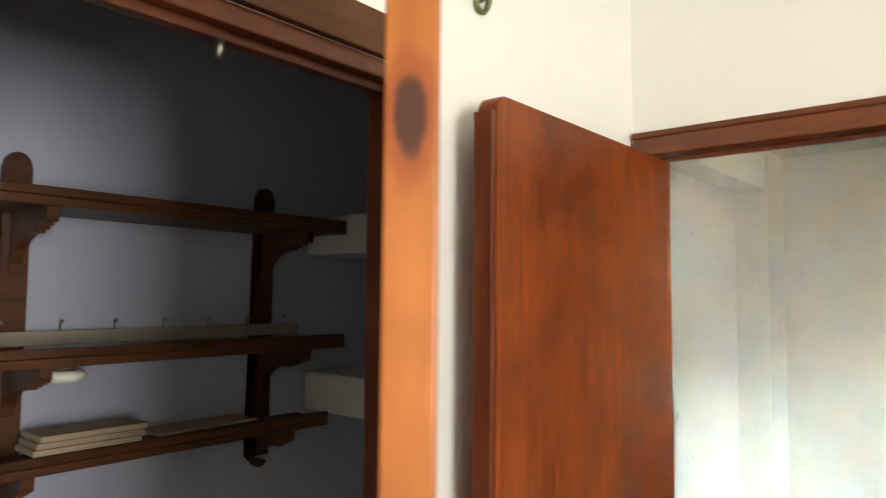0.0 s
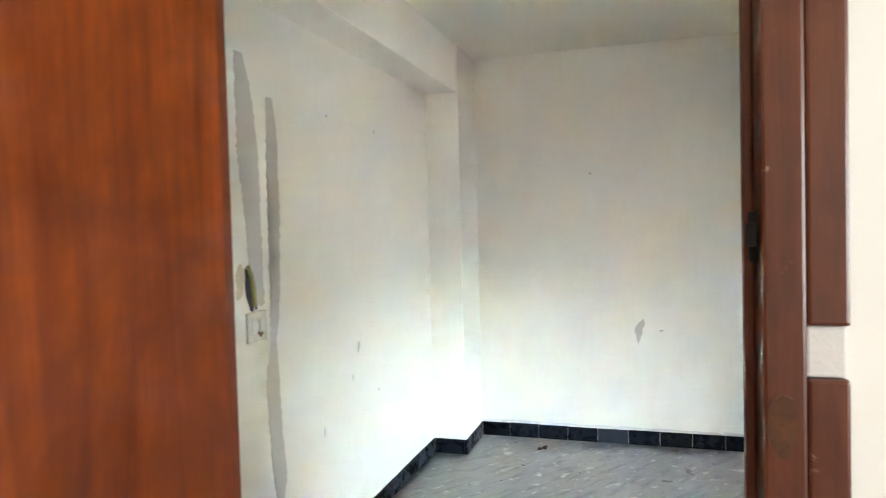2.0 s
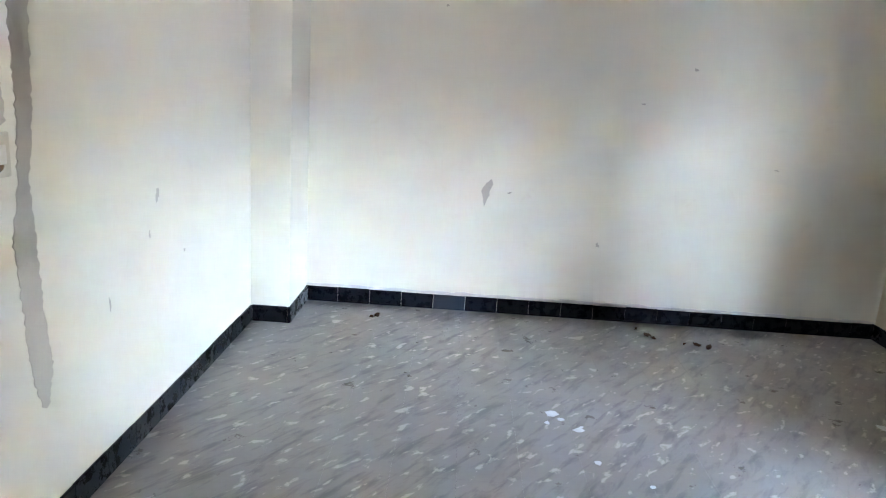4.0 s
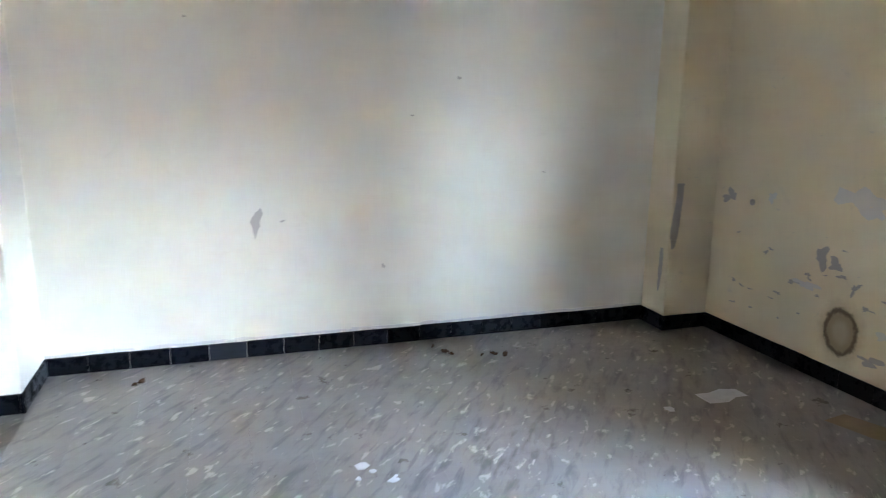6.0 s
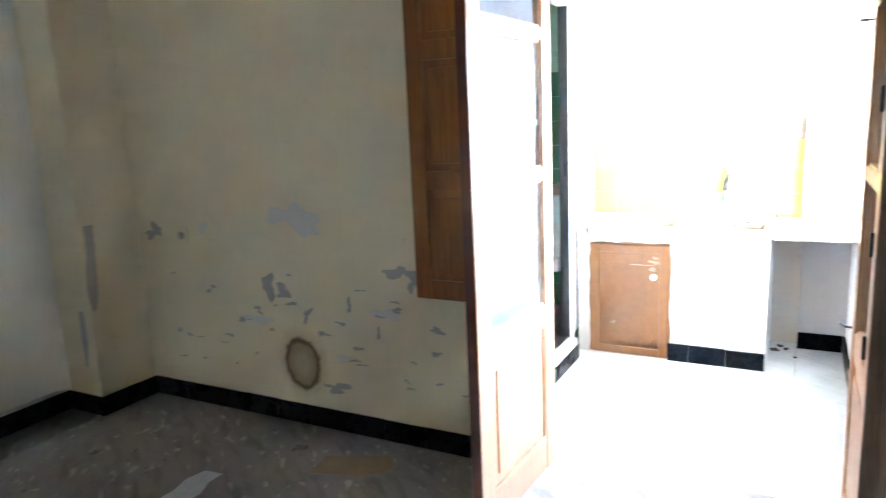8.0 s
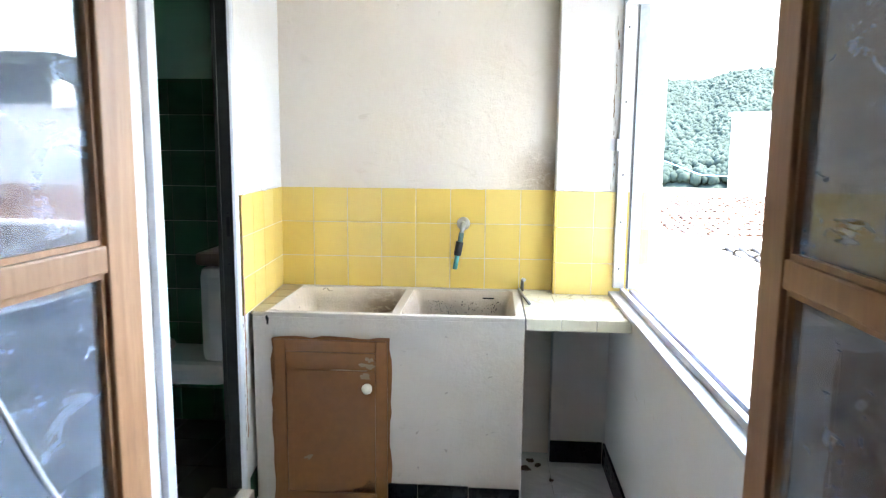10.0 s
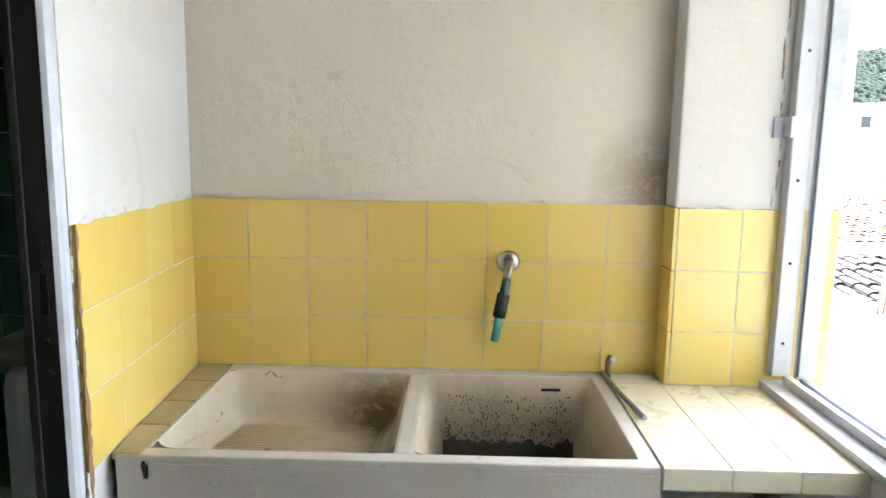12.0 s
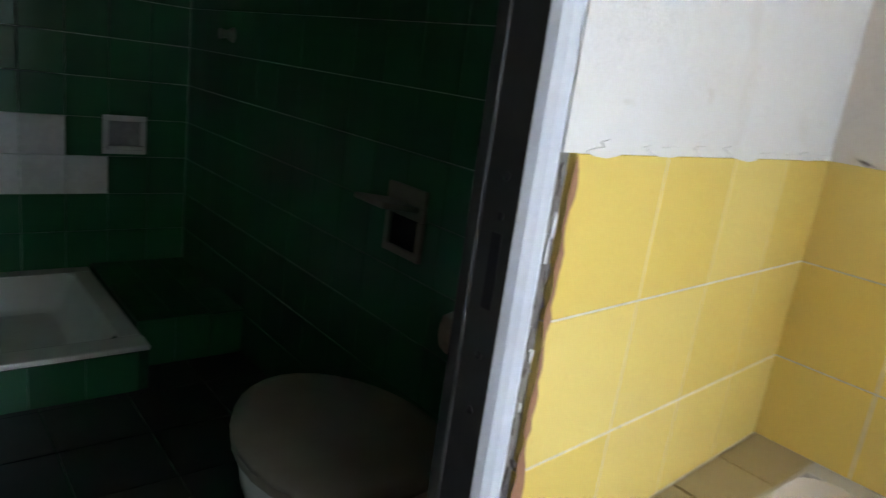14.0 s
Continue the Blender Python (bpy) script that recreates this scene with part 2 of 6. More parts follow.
M_WEATH = wood("weathered_wood", (0.075, 0.045, 0.028), (0.19, 0.125, 0.085), 'z', 0.75, 22, 0.0, 0.35, (0.34, 0.29, 0.24))
M_PLY = wood("plywood", (0.30, 0.22, 0.15), (0.42, 0.33, 0.24), 'y', 0.7, 20)
M_BROWN = plain("brown_paint", (0.25, 0.105, 0.032), 0.35, 0, 0.2, 22, 0.15)
M_YELLOW = glazed("yellow_glaze", (0.75, 0.57, 0.19), (0.70, 0.505, 0.135), 0.12, 0.05, (0.3, 0.2, 0.1), 0.06)
M_CREAM = glazed("cream_glaze", (0.76, 0.73, 0.58), (0.70, 0.66, 0.50), 0.2, 0.1, (0.4, 0.35, 0.25))
M_OCHRE = glazed("worn_cream_glaze", (0.52, 0.42, 0.25), (0.44, 0.35, 0.20), 0.45, 0.5, (0.25, 0.2, 0.14))
M_GREEN = glazed("green_glaze", (0.008, 0.135, 0.052), (0.006, 0.10, 0.040), 0.30, 0.03, (0.02, 0.08, 0.04), 0.06)
M_MINT = plaster("mint_wall", (0.42, 0.62, 0.50), (0.3, 0.42, 0.35), 0.3, 0.1)
M_WTILE = glazed("white_glaze", (0.74, 0.75, 0.76), (0.68, 0.69, 0.71), 0.15, 0.15)
M_BLACK = glazed("black_skirting", (0.004, 0.005, 0.007), (0.007, 0.009, 0.013), 0.22, 0.07, (0.12, 0.13, 0.15), 0.15)
M_BLACK.node_tree.nodes["Principled BSDF"].inputs["Specular IOR Level"].default_value = 0.10
M_BLUET = glazed("scuffed_skirting", (0.010, 0.016, 0.028), (0.022, 0.032, 0.055), 0.4, 0.5, (0.04, 0.05, 0.06))
M_GROUT = plain("grout", (0.70, 0.66, 0.55), 0.9, 0, 0.4, 60)
M_GGROUT = plain("green_grout", (0.012, 0.085, 0.042), 0.9, 0, 0.4, 60)
M_FLOOR = streaked_floor("floor_tile", (0.25, 0.232, 0.213), (0.095, 0.095, 0.10), (0.47, 0.435, 0.38), 0.85)
M_LFLOOR = streaked_floor("utility_tile", (0.66, 0.66, 0.655), (0.40, 0.385, 0.37), (0.76, 0.74, 0.70), 0.5)
M_BFLOOR = plain("bath_floor", (0.045, 0.05, 0.048), 0.35, 0, 0.4, 12)
M_JOINT = plain("floor_joint", (0.15, 0.14, 0.13), 1.0, 0, 0.4, 60)
M_TERR = plain("terrazzo_tread", (0.42, 0.43, 0.45), 0.4, 0, 0.65, 110, 0.05)
M_STONE = plain("dark_stone_nosing", (0.055, 0.058, 0.065), 0.35, 0, 0.4, 40)
M_RIM = plaster("limed_sink_rim", (0.60, 0.565, 0.51), (0.34, 0.29, 0.23), 0.7, 0.7, 0.85, (0.20, 0.17, 0.14), 0.45, 45)
M_BASIN = plaster("stained_basin", (0.64, 0.56, 0.46), (0.15, 0.085, 0.05), 0.85, 0.7, 0.7, (0.07, 0.055, 0.045), 0.6, 50, smudge=((4.31, 2.67, 0.645), 0.20, (0.13, 0.085, 0.055)))
M_DEEP = plaster("grimy_basin", (0.52, 0.44, 0.35), (0.13, 0.08, 0.05), 0.95, 0.8, 0.75, (0.05, 0.045, 0.04), 0.7, 50, smudge=((4.14, 2.34, 0.40), 0.42, (0.028, 0.025, 0.022)))
M_GRIME = plaster("black_grime", (0.045, 0.042, 0.038), (0.30, 0.26, 0.22), 0.7, 0.7, 0.85, (0.4, 0.35, 0.3), 0.5, 70)
M_PORC = plain("porcelain", (0.70, 0.70, 0.69), 0.12, 0, 0.10, 8, 0.0)
M_LID = plain("cream_plastic", (0.31, 0.265, 0.215), 0.35, 0, 0.2, 8, 0.0)
M_CLAY = plain("brown_lid", (0.28, 0.21, 0.16), 0.5, 0, 0.2, 8, 0.0)
M_WHITE = plain("white_plastic", (0.74, 0.72, 0.66), 0.4, 0, 0.12, 30, 0.0)
M_IVORY = plain("ivory_plastic", (0.66, 0.62, 0.52), 0.4, 0, 0.25, 40, 0.0)
M_ALU = plain("white_enamel_metal", (0.54, 0.56, 0.60), 0.3, 0.0, 0.15, 18, 0.02)
M_GALV = plain("grey_metal", (0.34, 0.36, 0.38), 0.4, 0.8, 0.3, 30, 0.03)
M_IRON = plain("dark_iron", (0.045, 0.04, 0.036), 0.5, 0.7, 0.4, 40, 0.1)
M_BRASS = plain("green_brass", (0.24, 0.26, 0.13), 0.35, 0.8, 0.4, 60, 0.05)
M_CHROME = plain("dull_chrome", (0.45, 0.44, 0.42), 0.28, 1.0, 0.3, 30, 0.03)
M_TEAL = plain("teal_hose", (0.06, 0.36, 0.37), 0.4, 0, 0.2, 30, 0.0)
M_DTEAL = plain("dark_green_hose", (0.05, 0.12, 0.11), 0.45, 0, 0.3, 30, 0.0)
M_RUBBER = plain("black_rubber", (0.022, 0.023, 0.025), 0.6, 0, 0.3, 60, 0.1)
M_WIRE = plain("yellow_sleeve", (0.36, 0.30, 0.08), 0.5, 0, 0.3, 40, 0.0)
M_DARK = plain("dark_hollow", (0.02, 0.02, 0.022), 0.9, 0, 0.3, 40, 0.0)
M_PAPER = plain("white_paper", (0.66, 0.68, 0.71), 0.8, 0, 0.2, 14, 0.1)
M_CARD = plain("brown_card", (0.33, 0.245, 0.16), 0.85, 0, 0.25, 14, 0.1)
M_LEAF = plain("dry_leaf", (0.10, 0.055, 0.03), 0.85, 0, 0.4, 30, 0.2)
M_EXTW = plaster("house_render", (0.60, 0.59, 0.57), (0.62, 0.58, 0.52), 0.25, 0.3, 0.85)
M_ROOF = plain("clay_roof_tile", (0.16, 0.095, 0.062), 0.9, 0, 0.65, 7, 0.5)
M_ROOFG = plain("lichened_roof_tile", (0.070, 0.060, 0.047), 0.95, 0, 0.75, 8, 0.6)
M_PINET = plain("hill_pines", (0.012, 0.020, 0.017), 0.95, 0, 0.55, 0.12, 0.4)
M_PINET.node_tree.nodes["Principled BSDF"].inputs["Specular IOR Level"].default_value = 0.05
M_GROUND = plain("far_ground", (0.22, 0.21, 0.16), 0.95, 0, 0.4, 0.3, 0.2)
M_BLUE = plain("blue_rope", (0.05, 0.22, 0.48), 0.7, 0, 0.2, 40, 0.0)
M_COPPER = plain("brown_cable", (0.33, 0.15, 0.08), 0.5, 0, 0.3, 40, 0.0)


def ringed(m, place, stretch, bands, wobble=0.25, grain=40):
    """Lay an uneven ring mark round a place over a material: bands of (reach, strength, tone) from the middle out."""
    nt = m.node_tree
    b = nt.nodes["Principled BSDF"]
    col = b.inputs["Base Color"].links[0].from_socket
    geo = nt.nodes.new("ShaderNodeNewGeometry")
    sub = nt.nodes.new("ShaderNodeVectorMath")
    sub.operation = 'SUBTRACT'
    sub.inputs[1].default_value = place
    nt.links.new(geo.outputs["Position"], sub.inputs[0])
    mp = nt.nodes.new("ShaderNodeMapping")
    mp.inputs["Scale"].default_value = stretch
    nt.links.new(sub.outputs[0], mp.inputs["Vector"])
    ln = nt.nodes.new("ShaderNodeVectorMath")
    ln.operation = 'LENGTH'
    nt.links.new(mp.outputs[0], ln.inputs[0])
    wob = add(nt, "ShaderNodeMapRange")
    wob.inputs["To Min"].default_value, wob.inputs["To Max"].default_value = 1 - wobble, 1 + wobble
    nt.links.new(noise_tex(nt, coords(nt), grain, 6, 0.7, 0.3), wob.inputs["Value"])
    far = add(nt, "ShaderNodeMath")
    far.operation = 'MULTIPLY'
    nt.links.new(ln.outputs["Value"], far.inputs[0])
    nt.links.new(wob.outputs[0], far.inputs[1])
    for inner, outer, strength, tone in bands:
        fade = add(nt, "ShaderNodeMapRange")
        fade.interpolation_type = 'SMOOTHSTEP'
        fade.inputs["From Min"].default_value, fade.inputs["From Max"].default_value = outer, inner
        fade.inputs["To Max"].default_value = strength
        nt.links.new(far.outputs[0], fade.inputs["Value"])
        col = mix(nt, fade.outputs[0], col, tone)
    nt.links.new(col, b.inputs["Base Color"])


# knot in the closet door's pine edge
ringed(M_PINE, (-0.617, -0.160, 1.767), (1, 1, 0.40), ((0.012, 0.019, 0.7, (0.26, 0.05, 0.012)), (0.007, 0.0115, 0.92, (0.05, 0.014, 0.010))), 0.4, 30)
# brown ring of an old flue in the damp wall
ringed(M_DAMP, (2.335, 4.045, 0.305), (1, 1.12, 0.92), ((0.11, 0.20, 0.45, (0.42, 0.29, 0.14)), (0.110, 0.130, 0.92, (0.09, 0.053, 0.025)), (0.086, 0.104, 0.85, (0.36, 0.28, 0.17)), (0.03, 0.085, 0.5, (0.50, 0.43, 0.31))), 0.32, 15)


def pane_material(name, rough, tint, dust_sheen):
    m, nt, b = material(name)
    v = coords(nt)
    gl = add(nt, "ShaderNodeBsdfGlossy", Roughness=rough)
    gl.inputs["Color"].default_value = (1, 1, 1, 1)
    tr = nt.nodes.new("ShaderNodeBsdfTransparent")
    tr.inputs["Color"].default_value = (*tint, 1)
    # bluish diffuse coat: dust, plus the reflection of roofs outside painted in
    df = nt.nodes.new("ShaderNodeBsdfDiffuse")
    df.inputs["Color"].default_value = (0.46, 0.54, 0.66, 1)
    fr = add(nt, "ShaderNodeFresnel", IOR=1.52)
    m1, m2 = nt.nodes.new("ShaderNodeMixShader"), nt.nodes.new("ShaderNodeMixShader")
    dm = add(nt, "ShaderNodeMath")
    dm.operation = 'MULTIPLY'
    dm.inputs[1].default_value = dust_sheen
    nt.links.new(ramp(nt, noise_tex(nt, coords(nt, (1, 1, 2.2), (20, 0, 0)), 9, 8, 0.75, 0.8), 0.28, 0.72), dm.inputs[0])
    nt.links.new(dm.outputs[0], m1.inputs[0])
    nt.links.new(tr.outputs[0], m1.inputs[1])
    nt.links.new(df.outputs[0], m1.inputs[2])
    nt.links.new(fr.outputs[0], m2.inputs[0])
    nt.links.new(m1.outputs[0], m2.inputs[1])
    nt.links.new(gl.outputs[0], m2.inputs[2])
    nt.links.new(m2.outputs[0], nt.nodes["Material Output"].inputs["Surface"])
    return m


M_GLASS = pane_material("dusty_sheen_glass", 0.015, (0.93, 0.95, 0.95), 0.55)


# ---- mesh tools ----
def add_box(bm, a, b, bevel=0.0):
    out = bmesh.ops.create_cube(bm, size=1.0)
    for v in out["verts"]:
        v.co = Vector([(a[i] + b[i]) / 2 + v.co[i] * (b[i] - a[i]) for i in range(3)])
    if bevel:
        es = list({e for v in out["verts"] for e in v.link_edges})
        bmesh.ops.bevel(bm, geom=es, offset=bevel, segments=2, affect='EDGES', profile=0.6)
    return bm


def boxes(*spans, bevel=0.0):
    bm = bmesh.new()
    for a, b in spans:
        add_box(bm, a, b, bevel)
    return bm


def tube(points, radius, sides=10, ends=True, bm=None):
    """A round bar along points; radius may be a list."""
    bm = bm or bmesh.new()
    pts = [Vector(p) for p in points]
    rad = radius if isinstance(radius, (list, tuple)) else [radius] * len(pts)
    rings = []
    for i, p in enumerate(pts):
        d = (pts[min(i + 1, len(pts) - 1)] - pts[max(i - 1, 0)]).normalized()
        q = d.to_track_quat('Z', 'Y')
        rings.append([bm.verts.new(p + q @ Vector((rad[i] * math.cos(k * 2 * math.pi / sides), rad[i] * math.sin(k * 2 * math.pi / sides), 0))) for k in range(sides)])
    for r0, r1 in zip(rings, rings[1:]):
        for k in range(sides):
            f = bm.faces.new((r0[k], r0[(k + 1) % sides], r1[(k + 1) % sides], r1[k]))
            f.smooth = True
    if ends:
        bm.faces.new(rings[0][::-1])
        bm.faces.new(rings[-1])
    return bm


def lathe(profile, sides=24, centre=(0, 0, 0), squash=(1, 1), axis='z'):
    """Turn a profile of (radius, height) round an axis."""
    bm = bmesh.new()
    rings = []
    for r, h in profile:
        ring = []
        for k in range(sides):
            a = k * 2 * math.pi / sides
            p = (r * math.cos(a) * squash[0], r * math.sin(a) * squash[1], h)
            if axis == 'x':
                p = (p[2], p[0], p[1])
            elif axis == 'y':
                p = (p[0], p[2], p[1])
            ring.append(bm.verts.new(Vector(p) + Vector(centre)))
        rings.append(ring)
    for r0, r1 in zip(rings, rings[1:]):
        for k in range(sides):
            f = bm.faces.new((r0[k], r0[(k + 1) % sides], r1[(k + 1) % sides], r1[k]))
            f.smooth = True
    bm.faces.new(rings[0][::-1])
    bm.faces.new(rings[-1])
    bmesh.ops.recalc_face_normals(bm, faces=bm.faces)
    return bm


def prism(outline, lo, hi, axis='z', bevel=0.0):
    """A flat outline pushed through along an axis."""
    bm = bmesh.new()

    def at(p, h):
        return {'z': (p[0], p[1], h), 'x': (h, p[0], p[1]), 'y': (p[0], h, p[1])}[axis]
    a = [bm.verts.new(at(p, lo)) for p in outline]
    b = [bm.verts.new(at(p, hi)) for p in outline]
    n = len(a)
    bm.faces.new(a[::-1])
    bm.faces.new(b)
    for i in range(n):
        bm.faces.new((a[i], a[(i + 1) % n], b[(i + 1) % n], b[i]))
    bmesh.ops.recalc_face_normals(bm, faces=bm.faces)
    if bevel:
        bmesh.ops.bevel(bm, geom=list(bm.edges), offset=bevel, segments=2, affect='EDGES')
    return bm


def mesh_of(name, bm, mat):
    me = bpy.data.meshes.new(name)
    bm.to_mesh(me)
    bm.free()
    if mat:
        me.materials.append(mat)
    return me


def part(name, bm, mat, parent=None, label="", m=None):
    """One mesh object under a thing or a part."""
    ob = new(name, mesh_of(name, bm, mat))
    if parent is not None:
        ob.parent = parent
    if m is not None:
        ob.matrix_basis = m
    if label:
        ob["label"] = label
    return ob


def thing(name, label, category, m=None, group=""):
    ob = new(name)
    ob.empty_display_size = 0.1
    if m is not None:
        ob.matrix_basis = m
    return tagged(ob, label, category, group)


def structure(name, bm, mat, label):
    return tagged(part(name, bm, mat), label, "", "", "structure")


def blob(axis, at, cy, cz, w, h, rng, thick=0.002, n=22, rough=0.35, skew=0.0):
    """An irregular thin patch lying on a wall at axis = at."""
    pts = []
    ph = [rng.uniform(0, 6.28) for _ in range(4)]
    for k in range(n):
        a = 2 * math.pi * k / n
        r = 1 + rough * (0.5 * math.sin(2 * a + ph[0]) + 0.4 * math.sin(3 * a + ph[1]) + 0.35 * math.sin(5 * a + ph[2])) + rough * rng.uniform(-0.3, 0.3)
        z = h / 2 * r * math.sin(a)
        pts.append((cy + w / 2 * r * math.cos(a) + skew * z, cz + z))
    lo, hi = sorted((at, at + thick))
    return prism(pts, lo, hi, axis)


def strip(axis, at, mids, rng, thick=0.0025, jag=0.006):
    """A ragged upright band on a wall, through mids of (across, height, width)."""
    left, right = [], []
    for (c0, z0, w0), (c1, z1, w1) in zip(mids, mids[1:]):
        k = max(2, int(abs(z1 - z0) / 0.012))
        for i in range(k):
            u = i / k
            c, z, w = c0 + (c1 - c0) * u, z0 + (z1 - z0) * u, w0 + (w1 - w0) * u
            left.append((c - w / 2 + rng.uniform(-jag, jag), z))
            right.append((c + w / 2 + rng.uniform(-jag, jag), z))
    c, z, w = mids[-1]
    left.append((c, z))
    lo, hi = sorted((at, at + thick))
    return prism(left + right[::-1], lo, hi, axis)


# ---- plan of the walls ----
H = 2.77            # ceiling
XL, XR = -1.95, 2.335   # room, west and east faces
YD, YF = 1.33, 5.36     # room, door wall and far wall faces
XO = 2.50           # utility side of the east wall
XB = 4.385          # utility back wall
YB, YW = 3.15, 1.70     # bathroom wall and window wall faces
BX, BY = 4.34, 5.80     # bathroom, east and far faces
BZ = 0.12           # bathroom floor

wall_west = structure("wall_west", boxes(((-2.01, 1.27, 0), (XL, 1.76, H)), ((-2.01, 1.76, 2.06), (XL, 2.52, H)), ((-2.01, 2.52, 0), (XL, 5.50, H))),
                      M_ROOM, "old cream painted plaster wall with chased repairs")
wall_north = structure("wall_north", boxes(((XL, YF, 0), (XR, 5.50, H))), M_ROOM, "cream painted plaster wall with small chips")
wall_east = structure("wall_east", boxes(((XR, 2.95, 0), (XO, 5.50, H)), ((XR, 1.72, 2.26), (XO, 2.95, H)), ((XR, YD, 0), (XO, 1.72, H))),
                      M_DAMP, "yellowed plaster wall with damp marks and filler")
wall_door = structure("wall_door", boxes(((XL, 1.27, 0), (-1.085, YD, H)), ((-1.085, 1.27, 2.065), (-0.345, YD, H)), ((-0.345, 1.27, 0), (XO, YD, H))),
                      M_HALL, "cream plaster wall with a doorway")
pillar_west = structure("pillar_west", boxes(((XL, 4.90, 0), (-1.72, YF, H)), bevel=0.006), M_ROOM, "plastered corner pillar")
pillar_east = structure("pillar_east", boxes(((2.0, 5.10, 0), (XR, YF, H)), bevel=0.012), M_DAMP, "yellowed plastered corner pillar with a grey repair")
beam = structure("beam", boxes(((XL, YD, 2.452), (-1.728, 4.90, H)), bevel=0.008), M_ROOM, "plastered ceiling beam along the wall")
hall_wall_west = structure("hall_wall_west", boxes(((-1.20, -1.75, 0), (-1.13, -0.36, H)), ((-1.20, -0.36, 2.045), (-1.13, 0.39, H)), ((-1.20, 0.39, 0), (-1.13, 1.27, H))),
                           M_HALL, "cream plaster hall wall with a closet doorway")
structure("hall_wall_south", boxes(((-1.13, -1.87, 0), (2.57, -1.75, H))),
          M_HALL, "cream plaster hall wall")
# closed boxes added outside the hall and stair openings to shut out the sky
structure("sky_block_walls", boxes(((2.57, -1.87, 0), (3.5, -1.77, H)), ((2.57, -0.6, 0), (3.5, -0.5, H)), ((3.5, -1.87, 0), (3.6, -0.5, H)), ((2.57, -1.77, H), (3.5, -0.6, H + 0.1)), ((-3.8, -0.7, 0), (-2.6, -0.6, H)), ((-3.9, -0.7, 0), (-3.8, 0.5, H)), ((-2.6, -0.7, 0), (-2.5, 0.5, H)), ((-3.8, -0.6, H), (-2.6, 0.5, H + 0.1)), ((-3.8, -0.6, 1.2), (-2.6, 0.5, 1.3)), ((2.57, -1.77, 0.7), (3.5, -0.6, 0.8))), M_STAIRW, "unseen plain walls added outside the windows to keep sky light out")
# window opening added out of view, placed to steer the hall lamp
structure("hall_wall_east", boxes(((2.45, -1.75, 0), (2.57, -1.6, H)), ((2.45, -1.6, 0), (2.57, -0.75, 0.9)), ((2.45, -1.6, 2.2), (2.57, -0.75, H)), ((2.45, -0.75, 0), (2.57, 1.27, H))), M_HALL, "cream plaster hall wall with an added, unseen window opening")
closet_wall = structure("closet_wall", boxes(((-2.07, -0.75, 0), (XL, 1.27, H)), ((XL, -0.75, 0), (-1.20, -0.63, H))), M_CLOSET_SHADE, "bluish white closet wall, darkened in colour for its shade")
structure("ceiling", boxes(((-4.3, -1.87, H), (XB + 0.2, 1.5, H + 0.15)), ((-4.3, 1.5, H), (XB + 0.2, 6.0, H + 0.15))), M_CEIL, "yellowed plaster ceiling")
floor = structure("floor", boxes(((-4.3, -1.87, -0.2), (XO, 6.0, -0.004)), ((XO, -1.87, -0.2), (2.65, 1.27, -0.004))), M_JOINT, "dusty grey tiled floor")
hall_floor = structure("hall_floor", boxes(((-1.95, -1.75, -0.004), (2.45, 1.27, 0.0))), M_FLOOR, "grey hall floor")

# utility room and bathroom shell
utility_floor = structure("utility_floor", boxes(((XO, 1.5, -0.2), (XB + 0.2, 3.27, -0.004))), M_JOINT, "pale grey tiled utility floor")
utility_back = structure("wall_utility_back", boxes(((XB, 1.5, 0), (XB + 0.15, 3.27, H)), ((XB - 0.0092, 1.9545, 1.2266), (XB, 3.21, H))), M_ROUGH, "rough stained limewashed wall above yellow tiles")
utility_pier = structure("utility_pier", boxes(((4.30, 1.55, 0), (XB, 1.945, H)), ((4.2908, 1.552, 1.2266), (XB - 0.0095, 1.954, H)), bevel=0.006), M_WASH, "white limewashed pier beside the window")
wall_bath = structure("wall_bath", boxes(((XO, YB, 0), (3.13, 3.20, H)), ((3.13, YB, 2.03), (3.715, 3.20, H))),
                      M_WASH, "white limewashed wall with the bathroom doorway")
wall_sink_end = structure("wall_sink_end", boxes(((0, 0, 0), (0.675, 0.05, H)), ((0.016, -0.0092, 1.2266), (0.67, 0, H))), M_WASH, "white limewashed wall over yellow tiles at the sink's end")
wall_sink_end.matrix_basis = pose(3.715, 3.1445, 0, 0, 0, 4.1)
window_wall = structure("wall_window", boxes(((XO, 1.55, 0), (4.30, YW, 0.775)), ((XO, 1.55, 2.03), (4.30, YW, H)), ((XO, 1.27, 0), (XO + 0.15, 1.55, H))),
                        M_WASH, "limewashed parapet wall under the window")
structure("wall_utility_west", boxes(((XO, 1.70, 0), (XO + 0.02, 1.72, 2.26)), ((XO, 2.95, 0), (XO + 0.02, YB, H)), ((XO, 1.70, 2.26), (XO + 0.02, 2.95, H))), M_WASH, "white limewashed wall round the glazed doors")
bath_floor = structure("bath_floor", boxes(((XO, 3.15, -0.2), (BX + 0.15, BY + 0.15, BZ - 0.004))), M_GGROUT, "raised dark bathroom floor")
structure("bath_floor_tiles", boxes(*[((2.62 + i * 0.25, 3.152 + j * 0.25, BZ - 0.004), (2.866 + i * 0.25, 3.398 + j * 0.25, BZ)) for i in range(7) for j in range(10)]), M_BFLOOR, "dark grey bathroom floor tiles")
bath_north = structure("wall_bath_north", boxes(((XO, BY, 0), (BX + 0.15, BY + 0.15, H))), M_MINT, "green tiled bathroom wall, pale mint above")
bath_east = structure("wall_bath_east", boxes(((BX, 3.20, 0), (BX + 0.15, BY, H))), M_MINT, "green tiled bathroom wall, pale mint above")
